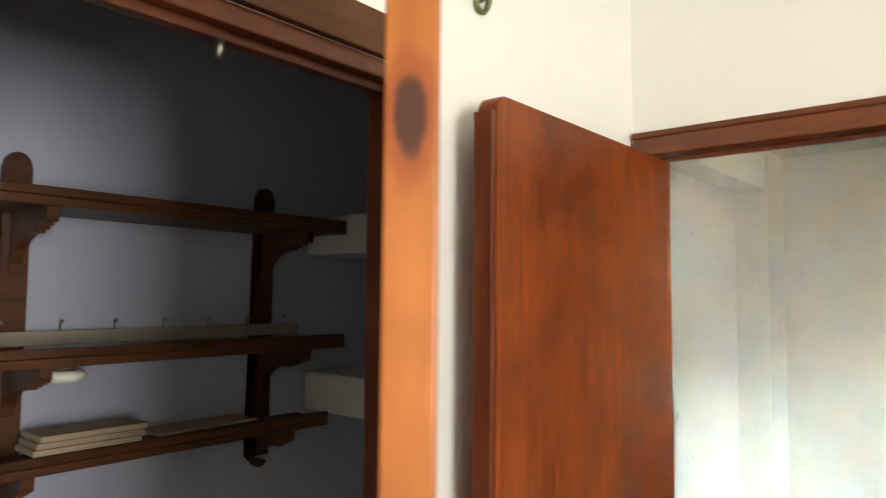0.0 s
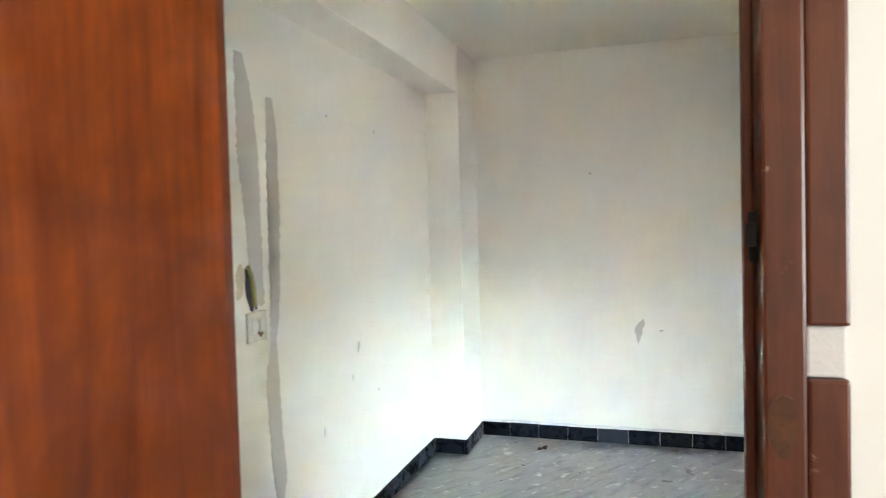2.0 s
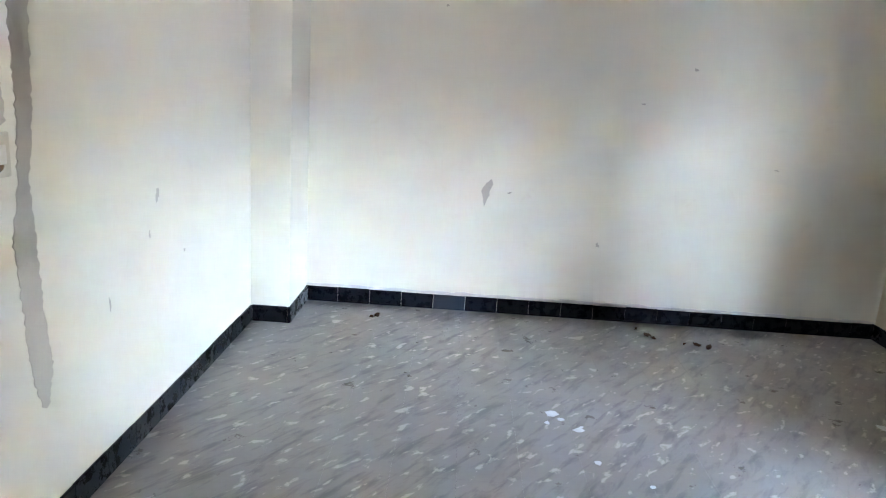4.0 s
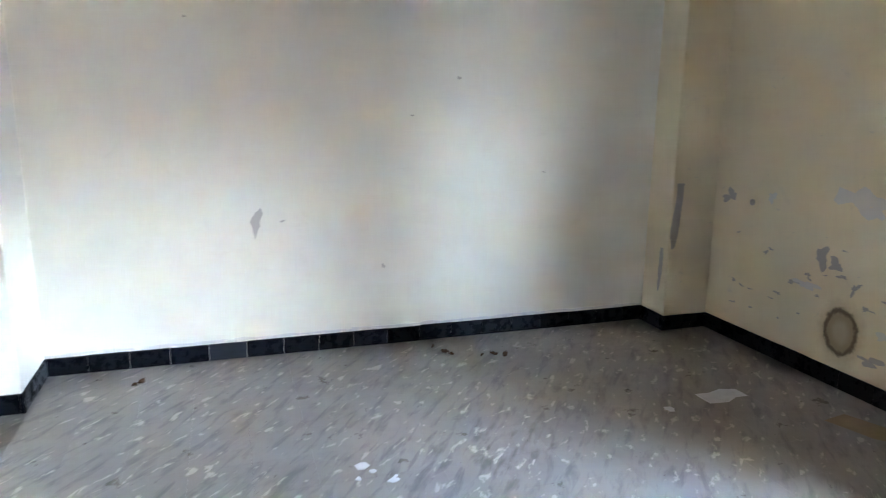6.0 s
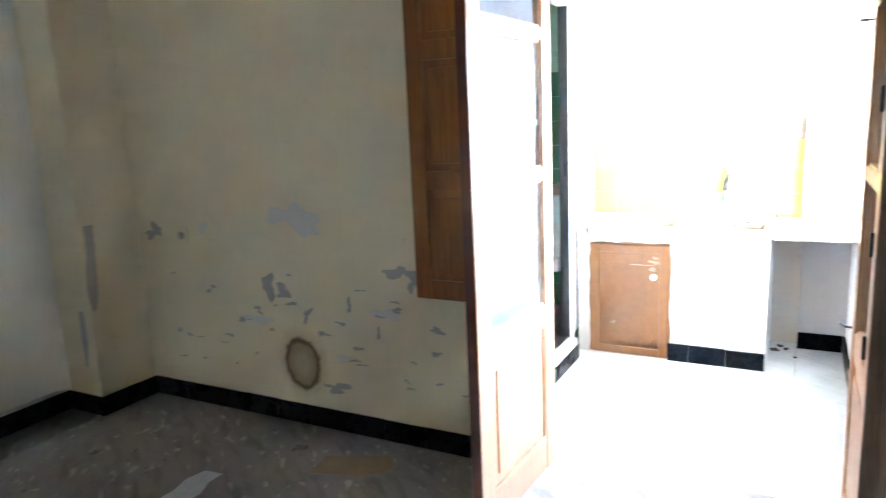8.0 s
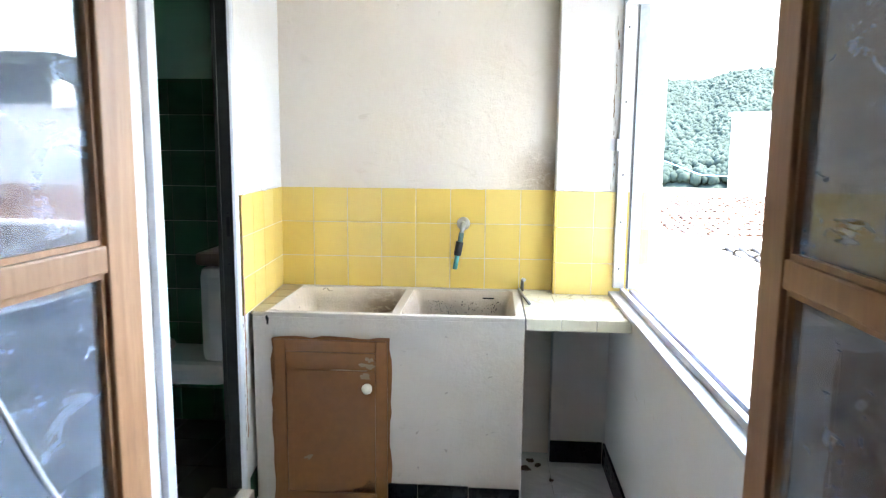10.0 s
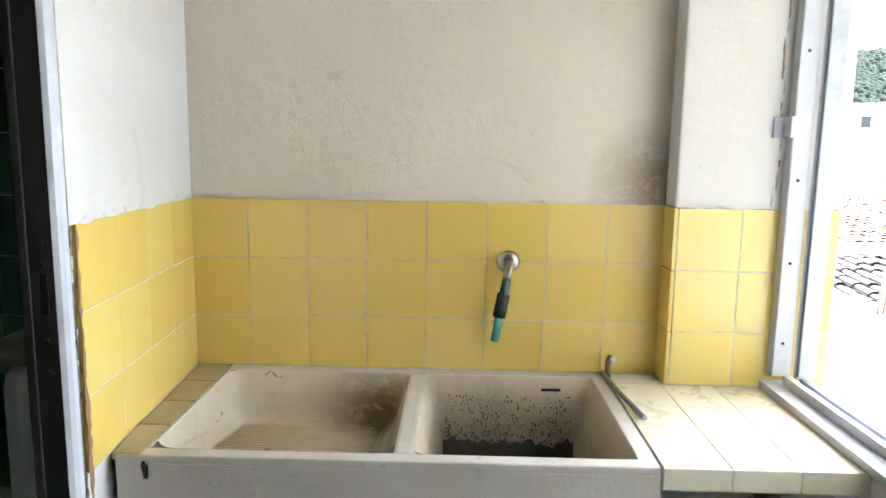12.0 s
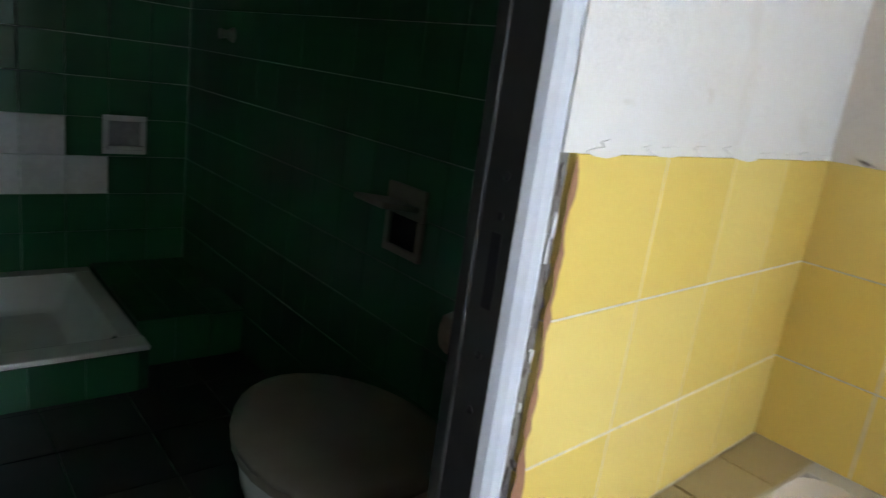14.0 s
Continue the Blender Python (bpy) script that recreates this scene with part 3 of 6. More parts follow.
structure("wall_bath_west", boxes(((XO, 3.20, 0), (XO + 0.12, BY, H))), M_MINT, "mint bathroom wall")

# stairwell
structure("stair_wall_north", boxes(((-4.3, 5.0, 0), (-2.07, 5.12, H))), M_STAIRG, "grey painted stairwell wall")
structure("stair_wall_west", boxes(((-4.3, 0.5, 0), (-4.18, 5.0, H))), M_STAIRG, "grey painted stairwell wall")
# opening added out of view to hold the stair lamp
structure("stair_wall_south", boxes(((-4.18, 0.5, 0), (-2.07, 0.62, 1.4)), ((-4.18, 0.5, 2.5), (-2.07, 0.62, H)), ((-4.18, 0.5, 1.4), (-3.6, 0.62, 2.5)), ((-2.85, 0.5, 1.4), (-2.07, 0.62, 2.5))), M_STAIRW, "white stairwell wall with an added, unseen window opening")
structure("stair_parapet", boxes(((-3.16, 2.35, 0), (-3.05, 5.0, 1.02)), ((-3.18, 2.34, 1.02), (-3.03, 5.0, 1.05))), M_STAIRW, "white stairwell parapet wall")
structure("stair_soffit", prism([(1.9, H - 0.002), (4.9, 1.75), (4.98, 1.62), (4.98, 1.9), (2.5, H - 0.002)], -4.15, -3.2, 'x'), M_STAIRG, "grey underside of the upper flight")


def staircase():
    st = thing("staircase", "speckled terrazzo stairs with dark stone nosings", "stairs")
    for i in range(8):
        y, z = 2.78 + 0.27 * i, 0.18 * (i + 1)
        part("riser", boxes(((-3.05, y, 0), (-2.011, y + 0.27, z - 0.035))), M_STONE, st)
        part("tread", boxes(((-3.05, y + 0.05, z - 0.035), (-2.011, y + 0.27, z)), bevel=0.003), M_TERR, st)
        part("nosing", boxes(((-3.05, y - 0.02, z - 0.06), (-2.011, y + 0.05, z + 0.002)), bevel=0.012), M_STONE, st)


staircase()


# ---- doors and frames ----
def door_frame(name, label, x0, x1, top, y0, y1, face, cas=0.062, casr=0.082, mat=M_FRAME, math_=M_FRAMEH, notch=False):
    """Frame in a wall that runs along x: jambs, head, stops and casings on the side at face."""
    fr = thing(name, label, "door frame")
    ya, yb = sorted((y0, y1))
    part("jamb", boxes(((x0 - 0.025, ya, 0), (x0, yb, top + 0.025)), bevel=0.003), mat, fr)
    part("jamb", boxes(((x1, ya, 0), (x1 + 0.025, yb, top + 0.025)), bevel=0.003), mat, fr)
    part("head", boxes(((x0, ya, top), (x1, yb, top + 0.025)), bevel=0.003), math_, fr)
    m = ya + 0.034
    part("stop", boxes(((x0, m, 0), (x0 + 0.004, m + 0.018, top)), bevel=0.0015), mat, fr)
    part("stop", boxes(((x1 - 0.012, m, 0), (x1, m + 0.018, top)), bevel=0.003), mat, fr)
    part("stop", boxes(((x0 + 0.012, m, top - 0.012), (x1 - 0.012, m + 0.018, top)), bevel=0.003), math_, fr)
    out = -1 if face <= ya + 0.02 else 1
    c0, c1 = sorted((face, face + out * 0.016))

    def casing(a, b, level):
        bm = boxes((a, b), bevel=0.004)
        part("casing", bm, math_ if level else mat, fr)
    casing((x0 - cas, c0, 0), (x0 + 0.0, c1, top), False)
    if notch:
        casing((x1, c0, 0), (x1 + 0.042, c1, top), False)
        casing((x1 + 0.042, c0, 1.44), (x1 + casr, c1, top), False)
        casing((x1 + 0.042, c0, 0), (x1 + casr, c1, 1.385), False)
    else:
        casing((x1, c0, 0), (x1 + cas, c1, top), False)
    casing((x0 - cas, c0, top), (x1 + casr, c1, top + cas), True)
    bead = (c0 - 0.008, c0 + 0.004) if out < 0 else (c1 - 0.004, c1 + 0.008)
    part("bead", boxes(((x0 - cas, bead[0], top + cas - 0.016), (x1 + casr, bead[1], top + cas)), bevel=0.004), math_, fr)
    return fr


entry = door_frame("door_frame", "dark varnished wooden door frame with chipped casing", -1.06, -0.37, 2.035, 1.27, YD, 1.27, notch=True)
part("wall_chip", boxes(((-0.3275, 1.2615, 1.386), (-0.290, 1.2705, 1.439)), bevel=0.003), M_WASH, entry, "bare plaster where the casing is broken away")
part("latch_plate", boxes(((-0.378, 1.280, 1.505), (-0.369, 1.298, 1.56)), bevel=0.002), M_DARK, entry, "dark iron strike plate")
part("latch_lip", boxes(((-0.383, 1.271, 1.522), (-0.372, 1.279, 1.548)), bevel=0.002), M_DARK, entry, "dark iron latch lip")
part("lock_scar", blob('y', 1.2535, -0.352, 1.335, 0.030, 0.065, random.Random(6), -0.0012, 20, 0.08), M_SHELF, entry, "rounded scar of a removed lock")


def flat_door(name, label, width, height, thick, hinge, angle, mat, edge, round_top=0.03):
    """A flush door leaf that hangs on its edge x = 0 and reaches along x."""
    d = thing(name, label, "door", pose(hinge[0], hinge[1], hinge[2], 0, 0, angle))
    pts = [(0.0, 0.0), (width - 0.012, 0.0)]
    for k in range(6):
        a = math.pi / 2 * k / 5
        pts.append((width - 0.012 - round_top + round_top * math.cos(a), height - round_top + round_top * math.sin(a)))
    pts.append((0.0, height))
    part("leaf", prism(pts, 0.0, thick, 'y', 0.002), mat, d)
    part("edge_strip", boxes(((width - 0.012, 0.001, 0), (width, thick - 0.001, height - round_top)), bevel=0.002), edge, d)
    for z in (0.25, height - 0.3):
        part("hinge", tube([(-0.004, -0.006, z), (-0.004, -0.006, z + 0.1)], 0.006, 8), M_IRON, d)
    return d


hall_door = flat_door("hall_door", "open reddish brown veneered flush door with worn finish", 0.778, 2.0, 0.040, (-1.065, 1.262, 0.012), -90.0, M_DOOR, M_FRAME)
for z in (1.02, 0.98):
    part("keyhole", lathe([(0.0, 0), (0.012, 0), (0.012, 0.003), (0.0, 0.003)], 14, (0.68, 0.0405, z), axis='y'), M_IRON, hall_door)
closet_door = flat_door("closet_door", "open brown wooden closet door with a knotty pine edge", 0.722, 2.0, 0.032, (-1.105, 0.372, 0.012), -48.7, M_CDOOR, M_PINE, 0.004)


def closet_frame():
    fr = thing("closet_door_frame", "varnished wooden closet door frame", "door frame")
    for y0, y1 in ((0.365, 0.39), (-0.36, -0.335)):
        part("jamb", boxes(((-1.20, y0, 0), (-1.13, y1, 2.045)), bevel=0.003), M_FRAME, fr)
    part("head", boxes(((-1.20, -0.335, 2.015), (-1.13, 0.365, 2.045)), bevel=0.003), M_FRAMEH, fr)
    part("casing", boxes(((-1.13, 0.365, 0), (-1.114, 0.42, 2.045)), bevel=0.004), M_PINE, fr)
    part("casing", boxes(((-1.13, -0.40, 0), (-1.114, -0.33, 2.045)), bevel=0.004), M_PINE, fr)
    part("casing", boxes(((-1.13, -0.40, 2.045), (-1.114, 0.42, 2.115)), bevel=0.004), M_SHELF, fr)
    part("stop", boxes(((-1.17, -0.335, 2.0), (-1.15, 0.365, 2.015)), bevel=0.002), M_FRAMEH, fr)
    part("catch", tube([(-1.152, 0.05, 2.0), (-1.152, 0.05, 1.975)], 0.006, 8), M_CHROME, fr, "small metal ball catch")
    for z in (1.75, 0.3):
        part("hinge", boxes(((-1.1145, 0.362, z), (-1.112, 0.374, z + 0.10)), bevel=0.001), M_IRON, fr)


closet_frame()


def stair_frame():
    fr = thing("stair_door_frame", "dark varnished wooden frame of the stair doorway", "door frame")
    part("jamb", boxes(((-2.012, 2.505, 0), (-1.936, 2.52, 2.06)), bevel=0.003), M_FRAME, fr)
    part("jamb", boxes(((-2.012, 1.76, 0), (-1.936, 1.785, 2.06)), bevel=0.003), M_FRAME, fr)
    part("head", boxes(((-2.012, 1.785, 2.035), (-1.936, 2.505, 2.06)), bevel=0.003), M_FRAME, fr)
    part("stop", boxes(((-1.99, 2.497, 0), (-1.966, 2.505, 2.035)), bevel=0.003), M_FRAME, fr)
    part("casing", boxes(((XL, 2.52, 0), (-1.934, 2.583, 2.06)), bevel=0.004), M_FRAME, fr)
    part("bead", boxes(((-1.934, 2.560, 0), (-1.924, 2.583, 2.06)), bevel=0.004), M_FRAME, fr)
    part("casing", boxes(((XL, 1.66, 0), (-1.934, 1.76, 2.06)), bevel=0.004), M_FRAME, fr)
    part("casing", boxes(((XL, 1.66, 2.06), (-1.934, 2.583, 2.13)), bevel=0.004), M_FRAME, fr)


stair_frame()


# ---- closet: plate rack, ledges, boards ----
def bracket_outline(depth, drop):
    pts = [(0, 0), (depth, 0), (depth, -0.018)]
    n = 4
    for i in range(n):
        u = depth - depth * 0.42 * i / n
        for k in range(4):
            a = math.pi * k / 3
            pts.append((u - depth * 0.105 * (1 - math.cos(a)) / 2, -0.018 - 0.012 * math.sin(a) - 0.006 * i))
    for k in range(6):
        a = math.pi / 2 * k / 5
        pts.append((depth * 0.55 * (1 - math.sin(a)) + 0.008, -0.045 - (drop - 0.045) * (1 - math.cos(a))))
    pts.append((0, -drop))
    return pts


def plate_rack():
    r = thing("wall_shelf", "dark stained wooden plate rack with three shelves and scalloped brackets", "shelf")
    for y in (0.075, 0.685):
        pts = [(y - 0.027, 1.235), (y + 0.027, 1.235), (y + 0.027, 1.925)]
        for k in range(7):
            a = math.pi * k / 6
            pts.append((y + 0.027 * math.cos(a), 1.925 + 0.032 * math.sin(a)))
        pts.append((y - 0.027, 1.925))
        for k in range(1, 6):
            a = math.pi * k / 6
            pts.append((y - 0.027 * math.cos(a), 1.235 - 0.032 * math.sin(a)))
        part("upright", prism(pts, XL + 0.001, XL + 0.021, 'x', 0.002), M_SHELF, r)
        for z, d, drop in ((1.828, 0.19, 0.13), (1.527, 0.19, 0.11), (1.318, 0.13, 0.08)):
            out = [(XL + 0.021 + p, z + q) for p, q in bracket_outline(d, drop)]
            part("bracket", prism(out, y - 0.011, y + 0.011, 'y'), M_SHELF, r)
    for z, d in ((1.828, 0.20), (1.527, 0.20), (1.318, 0.14)):
        sh = part("shelf_board", boxes(((XL + 0.021, -0.02, z), (XL + 0.021 + d, 0.80, z + 0.018)), bevel=0.003), M_SHELF, r)
        part("front_rail", boxes(((XL + 0.021 + d - 0.016, -0.02, z + 0.0185), (XL + 0.021 + d, 0.80, z + 0.036)), bevel=0.003), M_SHELF, sh)
    rail = part("hook_rail", boxes(((XL + 0.021, -0.02, 1.556), (XL + 0.038, 0.79, 1.586)), bevel=0.002), M_LID, r, "dull cream painted hook rail")
    for i in range(7):
        y = 0.05 + i * 0.115
        part("hook", tube([(XL + 0.03, y, 1.585), (XL + 0.03, y, 1.604), (XL + 0.042, y, 1.608), (XL + 0.046, y, 1.602)], 0.0022, 6), M_CHROME, rail)


plate_rack()
ledge = thing("closet_ledges", "white plastered masonry ledges across the closet end", "shelf")
for z in (1.845, 1.40):
    part("ledge", boxes(((XL, 0.845, z - 0.065), (-1.20, 1.27, z + 0.045)), bevel=0.008), M_WASH, ledge)
board = thing("plywood_boards", "short stack of plywood boards lying on the rack", "board", pose(-1.84, 0.19, 1.3545))
for k in range(3):
    part("board", boxes(((-0.05, -0.11 + 0.006 * k, 0.0125 * k), (0.045, 0.10 + 0.006 * k, 0.0125 * k + 0.0115)), bevel=0.0015), M_PLY, board)
flat = thing("thin_board", "thin grey wooden board lying on the rack", "board", pose(-1.855, 0.45, 1.3545, 0, 0, 2))
part("panel", boxes(((-0.05, -0.12, 0), (0.045, 0.14, 0.006)), bevel=0.001), M_PLY, flat)
cup = thing("cup_lamp", "small round white lamp fixed under the shelf", "lamp")
part("base", lathe([(0.0, 0.0), (0.02, 0.0), (0.022, -0.012), (0.0, -0.012)], 16, (-1.80, 0.13, 1.5265)), M_WEATH, cup)
part("glass_disc", lathe([(0.0, -0.0125), (0.036, -0.0125), (0.042, -0.022), (0.034, -0.034), (0.0, -0.036)], 20, (-1.80, 0.13, 1.5265)), M_WHITE, cup)
wall_hook = thing("wall_hook", "greenish brass screw hook in the hall wall", "hook")
part("rose", lathe([(0.0, 0), (0.018, 0), (0.016, 0.008), (0.0, 0.010)], 16, (-1.130, 0.585, 2.245), axis='x'), M_BRASS, wall_hook)
part("ring", tube([(-1.12 + 0.004 * math.sin(a), 0.585 + 0.020 * math.cos(a), 2.232 + 0.024 * math.sin(a)) for a in [2 * math.pi * k / 16 for k in range(17)]], 0.0055, 8, False), M_BRASS, wall_hook)
junction = thing("junction_box", "small white plastic box with cracked plaster round it", "junction box")
part("housing", boxes(((-0.185, 1.252, 1.165), (-0.155, 1.271, 1.235)), bevel=0.004), M_WHITE, junction)
part("conduit", boxes(((-0.25, 1.258, 1.158), (-0.185, 1.271, 1.176)), bevel=0.003), M_WHITE, junction)


# ---- room: chases, sockets, stains ----
rng = random.Random(11)
part("render_patch", strip('x', XL, [(2.70, 2.225, 0.05), (2.725, 2.10, 0.10), (2.745, 1.85, 0.14), (2.765, 1.60, 0.10), (2.775, 1.42, 0.09), (2.80, 1.26, 0.05)], rng), M_PATCH, wall_west, "bare grey render in a cable chase")
part("render_patch", strip('x', XL, [(2.905, 2.09, 0.04), (2.915, 1.95, 0.075), (2.915, 1.60, 0.09), (2.905, 1.30, 0.07), (2.88, 1.10, 0.05), (2.865, 0.95, 0.10), (2.88, 0.75, 0.09), (2.90, 0.55, 0.10), (2.905, 0.42, 0.03)], rng), M_PATCH, wall_west, "bare grey render in a cable chase")
part("cable_hollow", blob('x', XL, 2.725, 1.335, 0.06, 0.16, rng, 0.004, 18, 0.25, -0.25), M_DARK, wall_west, "open hollow in the plaster")
part("raw_plaster", blob('x', XL, 2.665, 1.37, 0.06, 0.12, rng, 0.0035, 18, 0.3), M_RAW, wall_west, "raw broken plaster beside the hollow")
sock = thing("wall_socket", "soiled ivory wall socket hanging below an open hollow", "socket")
part("plate", boxes(((XL + 0.0045, 2.685, 1.130), (XL + 0.016, 2.815, 1.246)), bevel=0.004), M_IVORY, sock)
for dy in (2.725, 2.775):
    part("rocker", boxes(((XL + 0.0162, dy - 0.018, 1.165), (XL + 0.021, dy + 0.018, 1.215)), bevel=0.003), M_WHITE, sock)
part("smear", blob('x', XL + 0.0162, 2.77, 1.165, 0.04, 0.03, rng, 0.001), M_RUST, sock, "brown smear")
cables = thing("loose_cables", "yellow cable sleeves poking from the hollow", "cable")
part("sleeve", tube([(XL + 0.006, 2.71, 1.425), (XL + 0.016, 2.72, 1.38), (XL + 0.012, 2.735, 1.325), (XL + 0.008, 2.745, 1.27)], 0.008, 8), M_WIRE, cables)
part("sleeve", tube([(XL + 0.006, 2.735, 1.40), (XL + 0.014, 2.74, 1.34), (XL + 0.008, 2.755, 1.255)], 0.006, 8), M_GALV, cables)
for y, z, w, h in ((3.70, 0.945, 0.03, 0.05), (3.41, 2.09, 0.02, 0.015), (3.98, 2.085, 0.02, 0.02), (3.62, 0.80, 0.012, 0.03), (3.95, 0.66, 0.02, 0.012), (3.30, 0.62, 0.012, 0.04)):
    part("chip", blob('x', XL, y, z, w, h, rng, 0.0015, 12, 0.5), M_PATCH, wall_west)
for x, z, w, h in ((-0.585, 0.80, 0.055, 0.14), (-0.44, 0.80, 0.03, 0.012), (0.33, 1.40, 0.03, 0.008), (0.15, 0.50, 0.02, 0.03), (0.62, 1.62, 0.02, 0.02), (-0.9, 1.9, 0.015, 0.015), (1.2, 1.05, 0.03, 0.008)):
    part("chip", blob('y', YF, x, z, w, h, rng, -0.0015, 14, 0.5), M_PATCH, wall_north)
part("repair", strip('y', 5.0985, [(2.05, 0.985, 0.05), (2.045, 0.85, 0.05), (2.03, 0.66, 0.06), (2.025, 0.55, 0.02)], rng, -0.002, 0.005), M_DAB, pillar_east, "grey filler in a chase")
part("repair", strip('x', 1.9985, [(5.17, 0.55, 0.03), (5.17, 0.42, 0.04), (5.18, 0.25, 0.02)], rng, -0.002, 0.004), M_DAB, pillar_east, "grey filler smear")
DABS = ((4.97, 0.915, 0.11, 0.07), (4.22, 0.675, 0.09, 0.10), (4.13, 0.655, 0.10, 0.05), (3.46, 0.79, 0.17, 0.05), (3.41, 0.75, 0.05, 0.06), (3.845, 0.21, 0.12, 0.05), (3.50, 0.62, 0.05, 0.02),
        (4.41, 0.49, 0.04, 0.02), (4.0, 0.55, 0.03, 0.05), (3.92, 0.47, 0.02, 0.03), (4.30, 0.56, 0.03, 0.02), (3.72, 0.42, 0.04, 0.02), (3.60, 0.50, 0.02, 0.04), (4.08, 0.60, 0.05, 0.02), (3.3, 0.55, 0.05, 0.03), (4.62, 0.62, 0.03, 0.02), (4.5, 0.40, 0.04, 0.015), (3.75, 0.62, 0.02, 0.05))
for k, (y, z, w, h) in enumerate(DABS):
    part("filler_dab", blob('x', XR, y, z, w, h, rng, -0.0018 - 0.00006 * k, 22, 0.75), M_DAB, wall_east)
for k in range(34):
    dy, dz = rng.uniform(3.02, 4.95), 0.24 + 0.55 * rng.random() ** 1.3
    if math.hypot(dy - 4.045, dz - 0.305) < 0.17:
        continue
    part("filler_dab", blob('x', XR, dy, dz, rng.uniform(0.015, 0.055), rng.uniform(0.006, 0.018), rng, -0.0013 - 0.000012 * k, 14, 0.8, rng.uniform(-0.8, 0.8)), M_DAB, wall_east)
for k, (y, z, w, h) in enumerate(((4.06, 1.02, 0.20, 0.12), (3.95, 0.98, 0.14, 0.10), (3.55, 0.60, 0.12, 0.06), (4.30, 0.50, 0.14, 0.05), (3.8, 0.36, 0.08, 0.05), (4.62, 0.95, 0.06, 0.05))):
    part("paint_flake", blob('x', XR, y, z, w, h, rng, -0.0006 - 0.0001 * k, 20, 0.6), M_FLAKE, wall_east)
sk = thing("blanked_socket", "painted-over square wall socket", "socket")
part("plate", boxes(((XR - 0.006, 4.725, 0.86), (XR, 4.805, 0.945)), bevel=0.002), M_DAMP, sk)
part("plug", lathe([(0.0, 0), (0.02, 0), (0.018, 0.004), (0.0, 0.004)], 16, (XR - 0.0101, 4.765, 0.902), axis='x'), M_DAB, sk)
sw = thing("light_switch", "white plastic light switch beside the glazed doors", "switch")
part("plate", boxes(((XR - 0.010, 1.60, 1.085), (XR, 1.675, 1.205)), bevel=0.004), M_WHITE, sw)
part("rocker", boxes(((XR - 0.016, 1.62, 1.12), (XR - 0.0105, 1.655, 1.17)), bevel=0.003), M_WASH, sw)


# ---- glazed double door and shutters ----
def glazed_leaf(name, label, hinge, angle, flip, W=0.645):
    """A leaf with three panes over a raised panel; hangs at x = 0 and reaches along x."""
    T, TOP = 0.042, 2.215
    d = thing(name, label, "door", pose(hinge[0], hinge[1], 0.008, 0, 0, angle))
    s = 0.085
    part("hinge_stile", boxes(((0, 0, 0), (s, T, TOP)), bevel=0.004), M_GLAZ, d)
    part("lock_stile", boxes(((W - s - 0.004, 0, 0), (W - 0.004, T, TOP)), bevel=0.004), M_GLAZ, d)
    part("stile_edge", boxes(((W - 0.004, 0.002, 0), (W + (0.001 if not flip else 0.004), T - 0.002, TOP)), bevel=0.001), M_WEATH if flip else M_FRAME, d, "bare weathered stile edge")
    for z0, z1 in ((0.0, 0.13), (0.615, 0.692), (1.180, 1.225), (1.687, 1.732), (2.125, TOP)):
        part("rail", boxes(((s, 0.002, z0), (W - s - 0.004, T - 0.002, z1)), bevel=0.004), M_GLAZ, d)
    pn = part("panel", boxes(((s, 0.012, 0.13), (W - s - 0.004, T - 0.012, 0.615))), M_GLAZ, d)
    for ya, yb in ((0.004, 0.012), (T - 0.012, T - 0.004)):
        part("raised_field", boxes(((s + 0.05, ya, 0.18), (W - s - 0.054, yb, 0.565)), bevel=0.0035), M_GLAZ, pn)
        for a, b in (((s, ya, 0.13), (s + 0.014, yb, 0.615)), ((W - s - 0.018, ya, 0.13), (W - s - 0.004, yb, 0.615)), ((s + 0.014, ya, 0.13), (W - s - 0.018, yb, 0.144)), ((s + 0.014, ya, 0.601), (W - s - 0.018, yb, 0.615))):
            part("moulding", boxes((a, b), bevel=0.003), M_GLAZ, pn)
    for z0, z1 in ((0.692, 1.180), (1.225, 1.687), (1.732, 2.125)):
        g = part("pane", boxes(((s - 0.004, T / 2 - 0.0015, z0 - 0.004), (W - s, T / 2 + 0.0015, z1 + 0.004))), M_GLASS, d)
        g.visible_shadow = False
        for ya, yb in ((T / 2 + 0.0016, T / 2 + 0.011), (T / 2 - 0.011, T / 2 - 0.0016)):
            for a, b in (((s, ya, z0), (s + 0.009, yb, z1)), ((W - s - 0.013, ya, z0), (W - s - 0.004, yb, z1)), ((s + 0.009, ya, z0), (W - s - 0.013, yb, z0 + 0.009)), ((s + 0.009, ya, z1 - 0.009), (W - s - 0.013, yb, z1))):
                part("glazing_bead", boxes((a, b)), M_GLAZ, d)
    return d


# hinge points in the east wall's opening
left_leaf = glazed_leaf("glazed_door", "open pine glazed door with a taped cracked pane", (2.452, 2.868), 176.5, False)
tape = tube([(0.36, 0.0, 1.17), (0.31, 0.0, 1.05), (0.235, 0.0, 0.90), (0.16, 0.0, 0.77), (0.125, 0.0, 0.70)], 0.0045, 4)
bmesh.ops.scale(tape, vec=(1, 0.12, 1), verts=tape.verts)
part("tape", tape, plain("clear_tape", (0.62, 0.64, 0.66), 0.5, 0, 0.2, 60), left_leaf, "strip of tape over a crack", pose(0, 0.0235, 0))
right_leaf = glazed_leaf("glazed_door", "open pine glazed door with a weathered dark outer edge", (2.445, 1.797), 180.2, True, 0.548)
part("back_board", boxes(((0.503, 0.0425, 0.0), (0.550, 0.066, 2.2)), bevel=0.004), M_WEATH, right_leaf, "weathered rebate strip on the meeting edge")
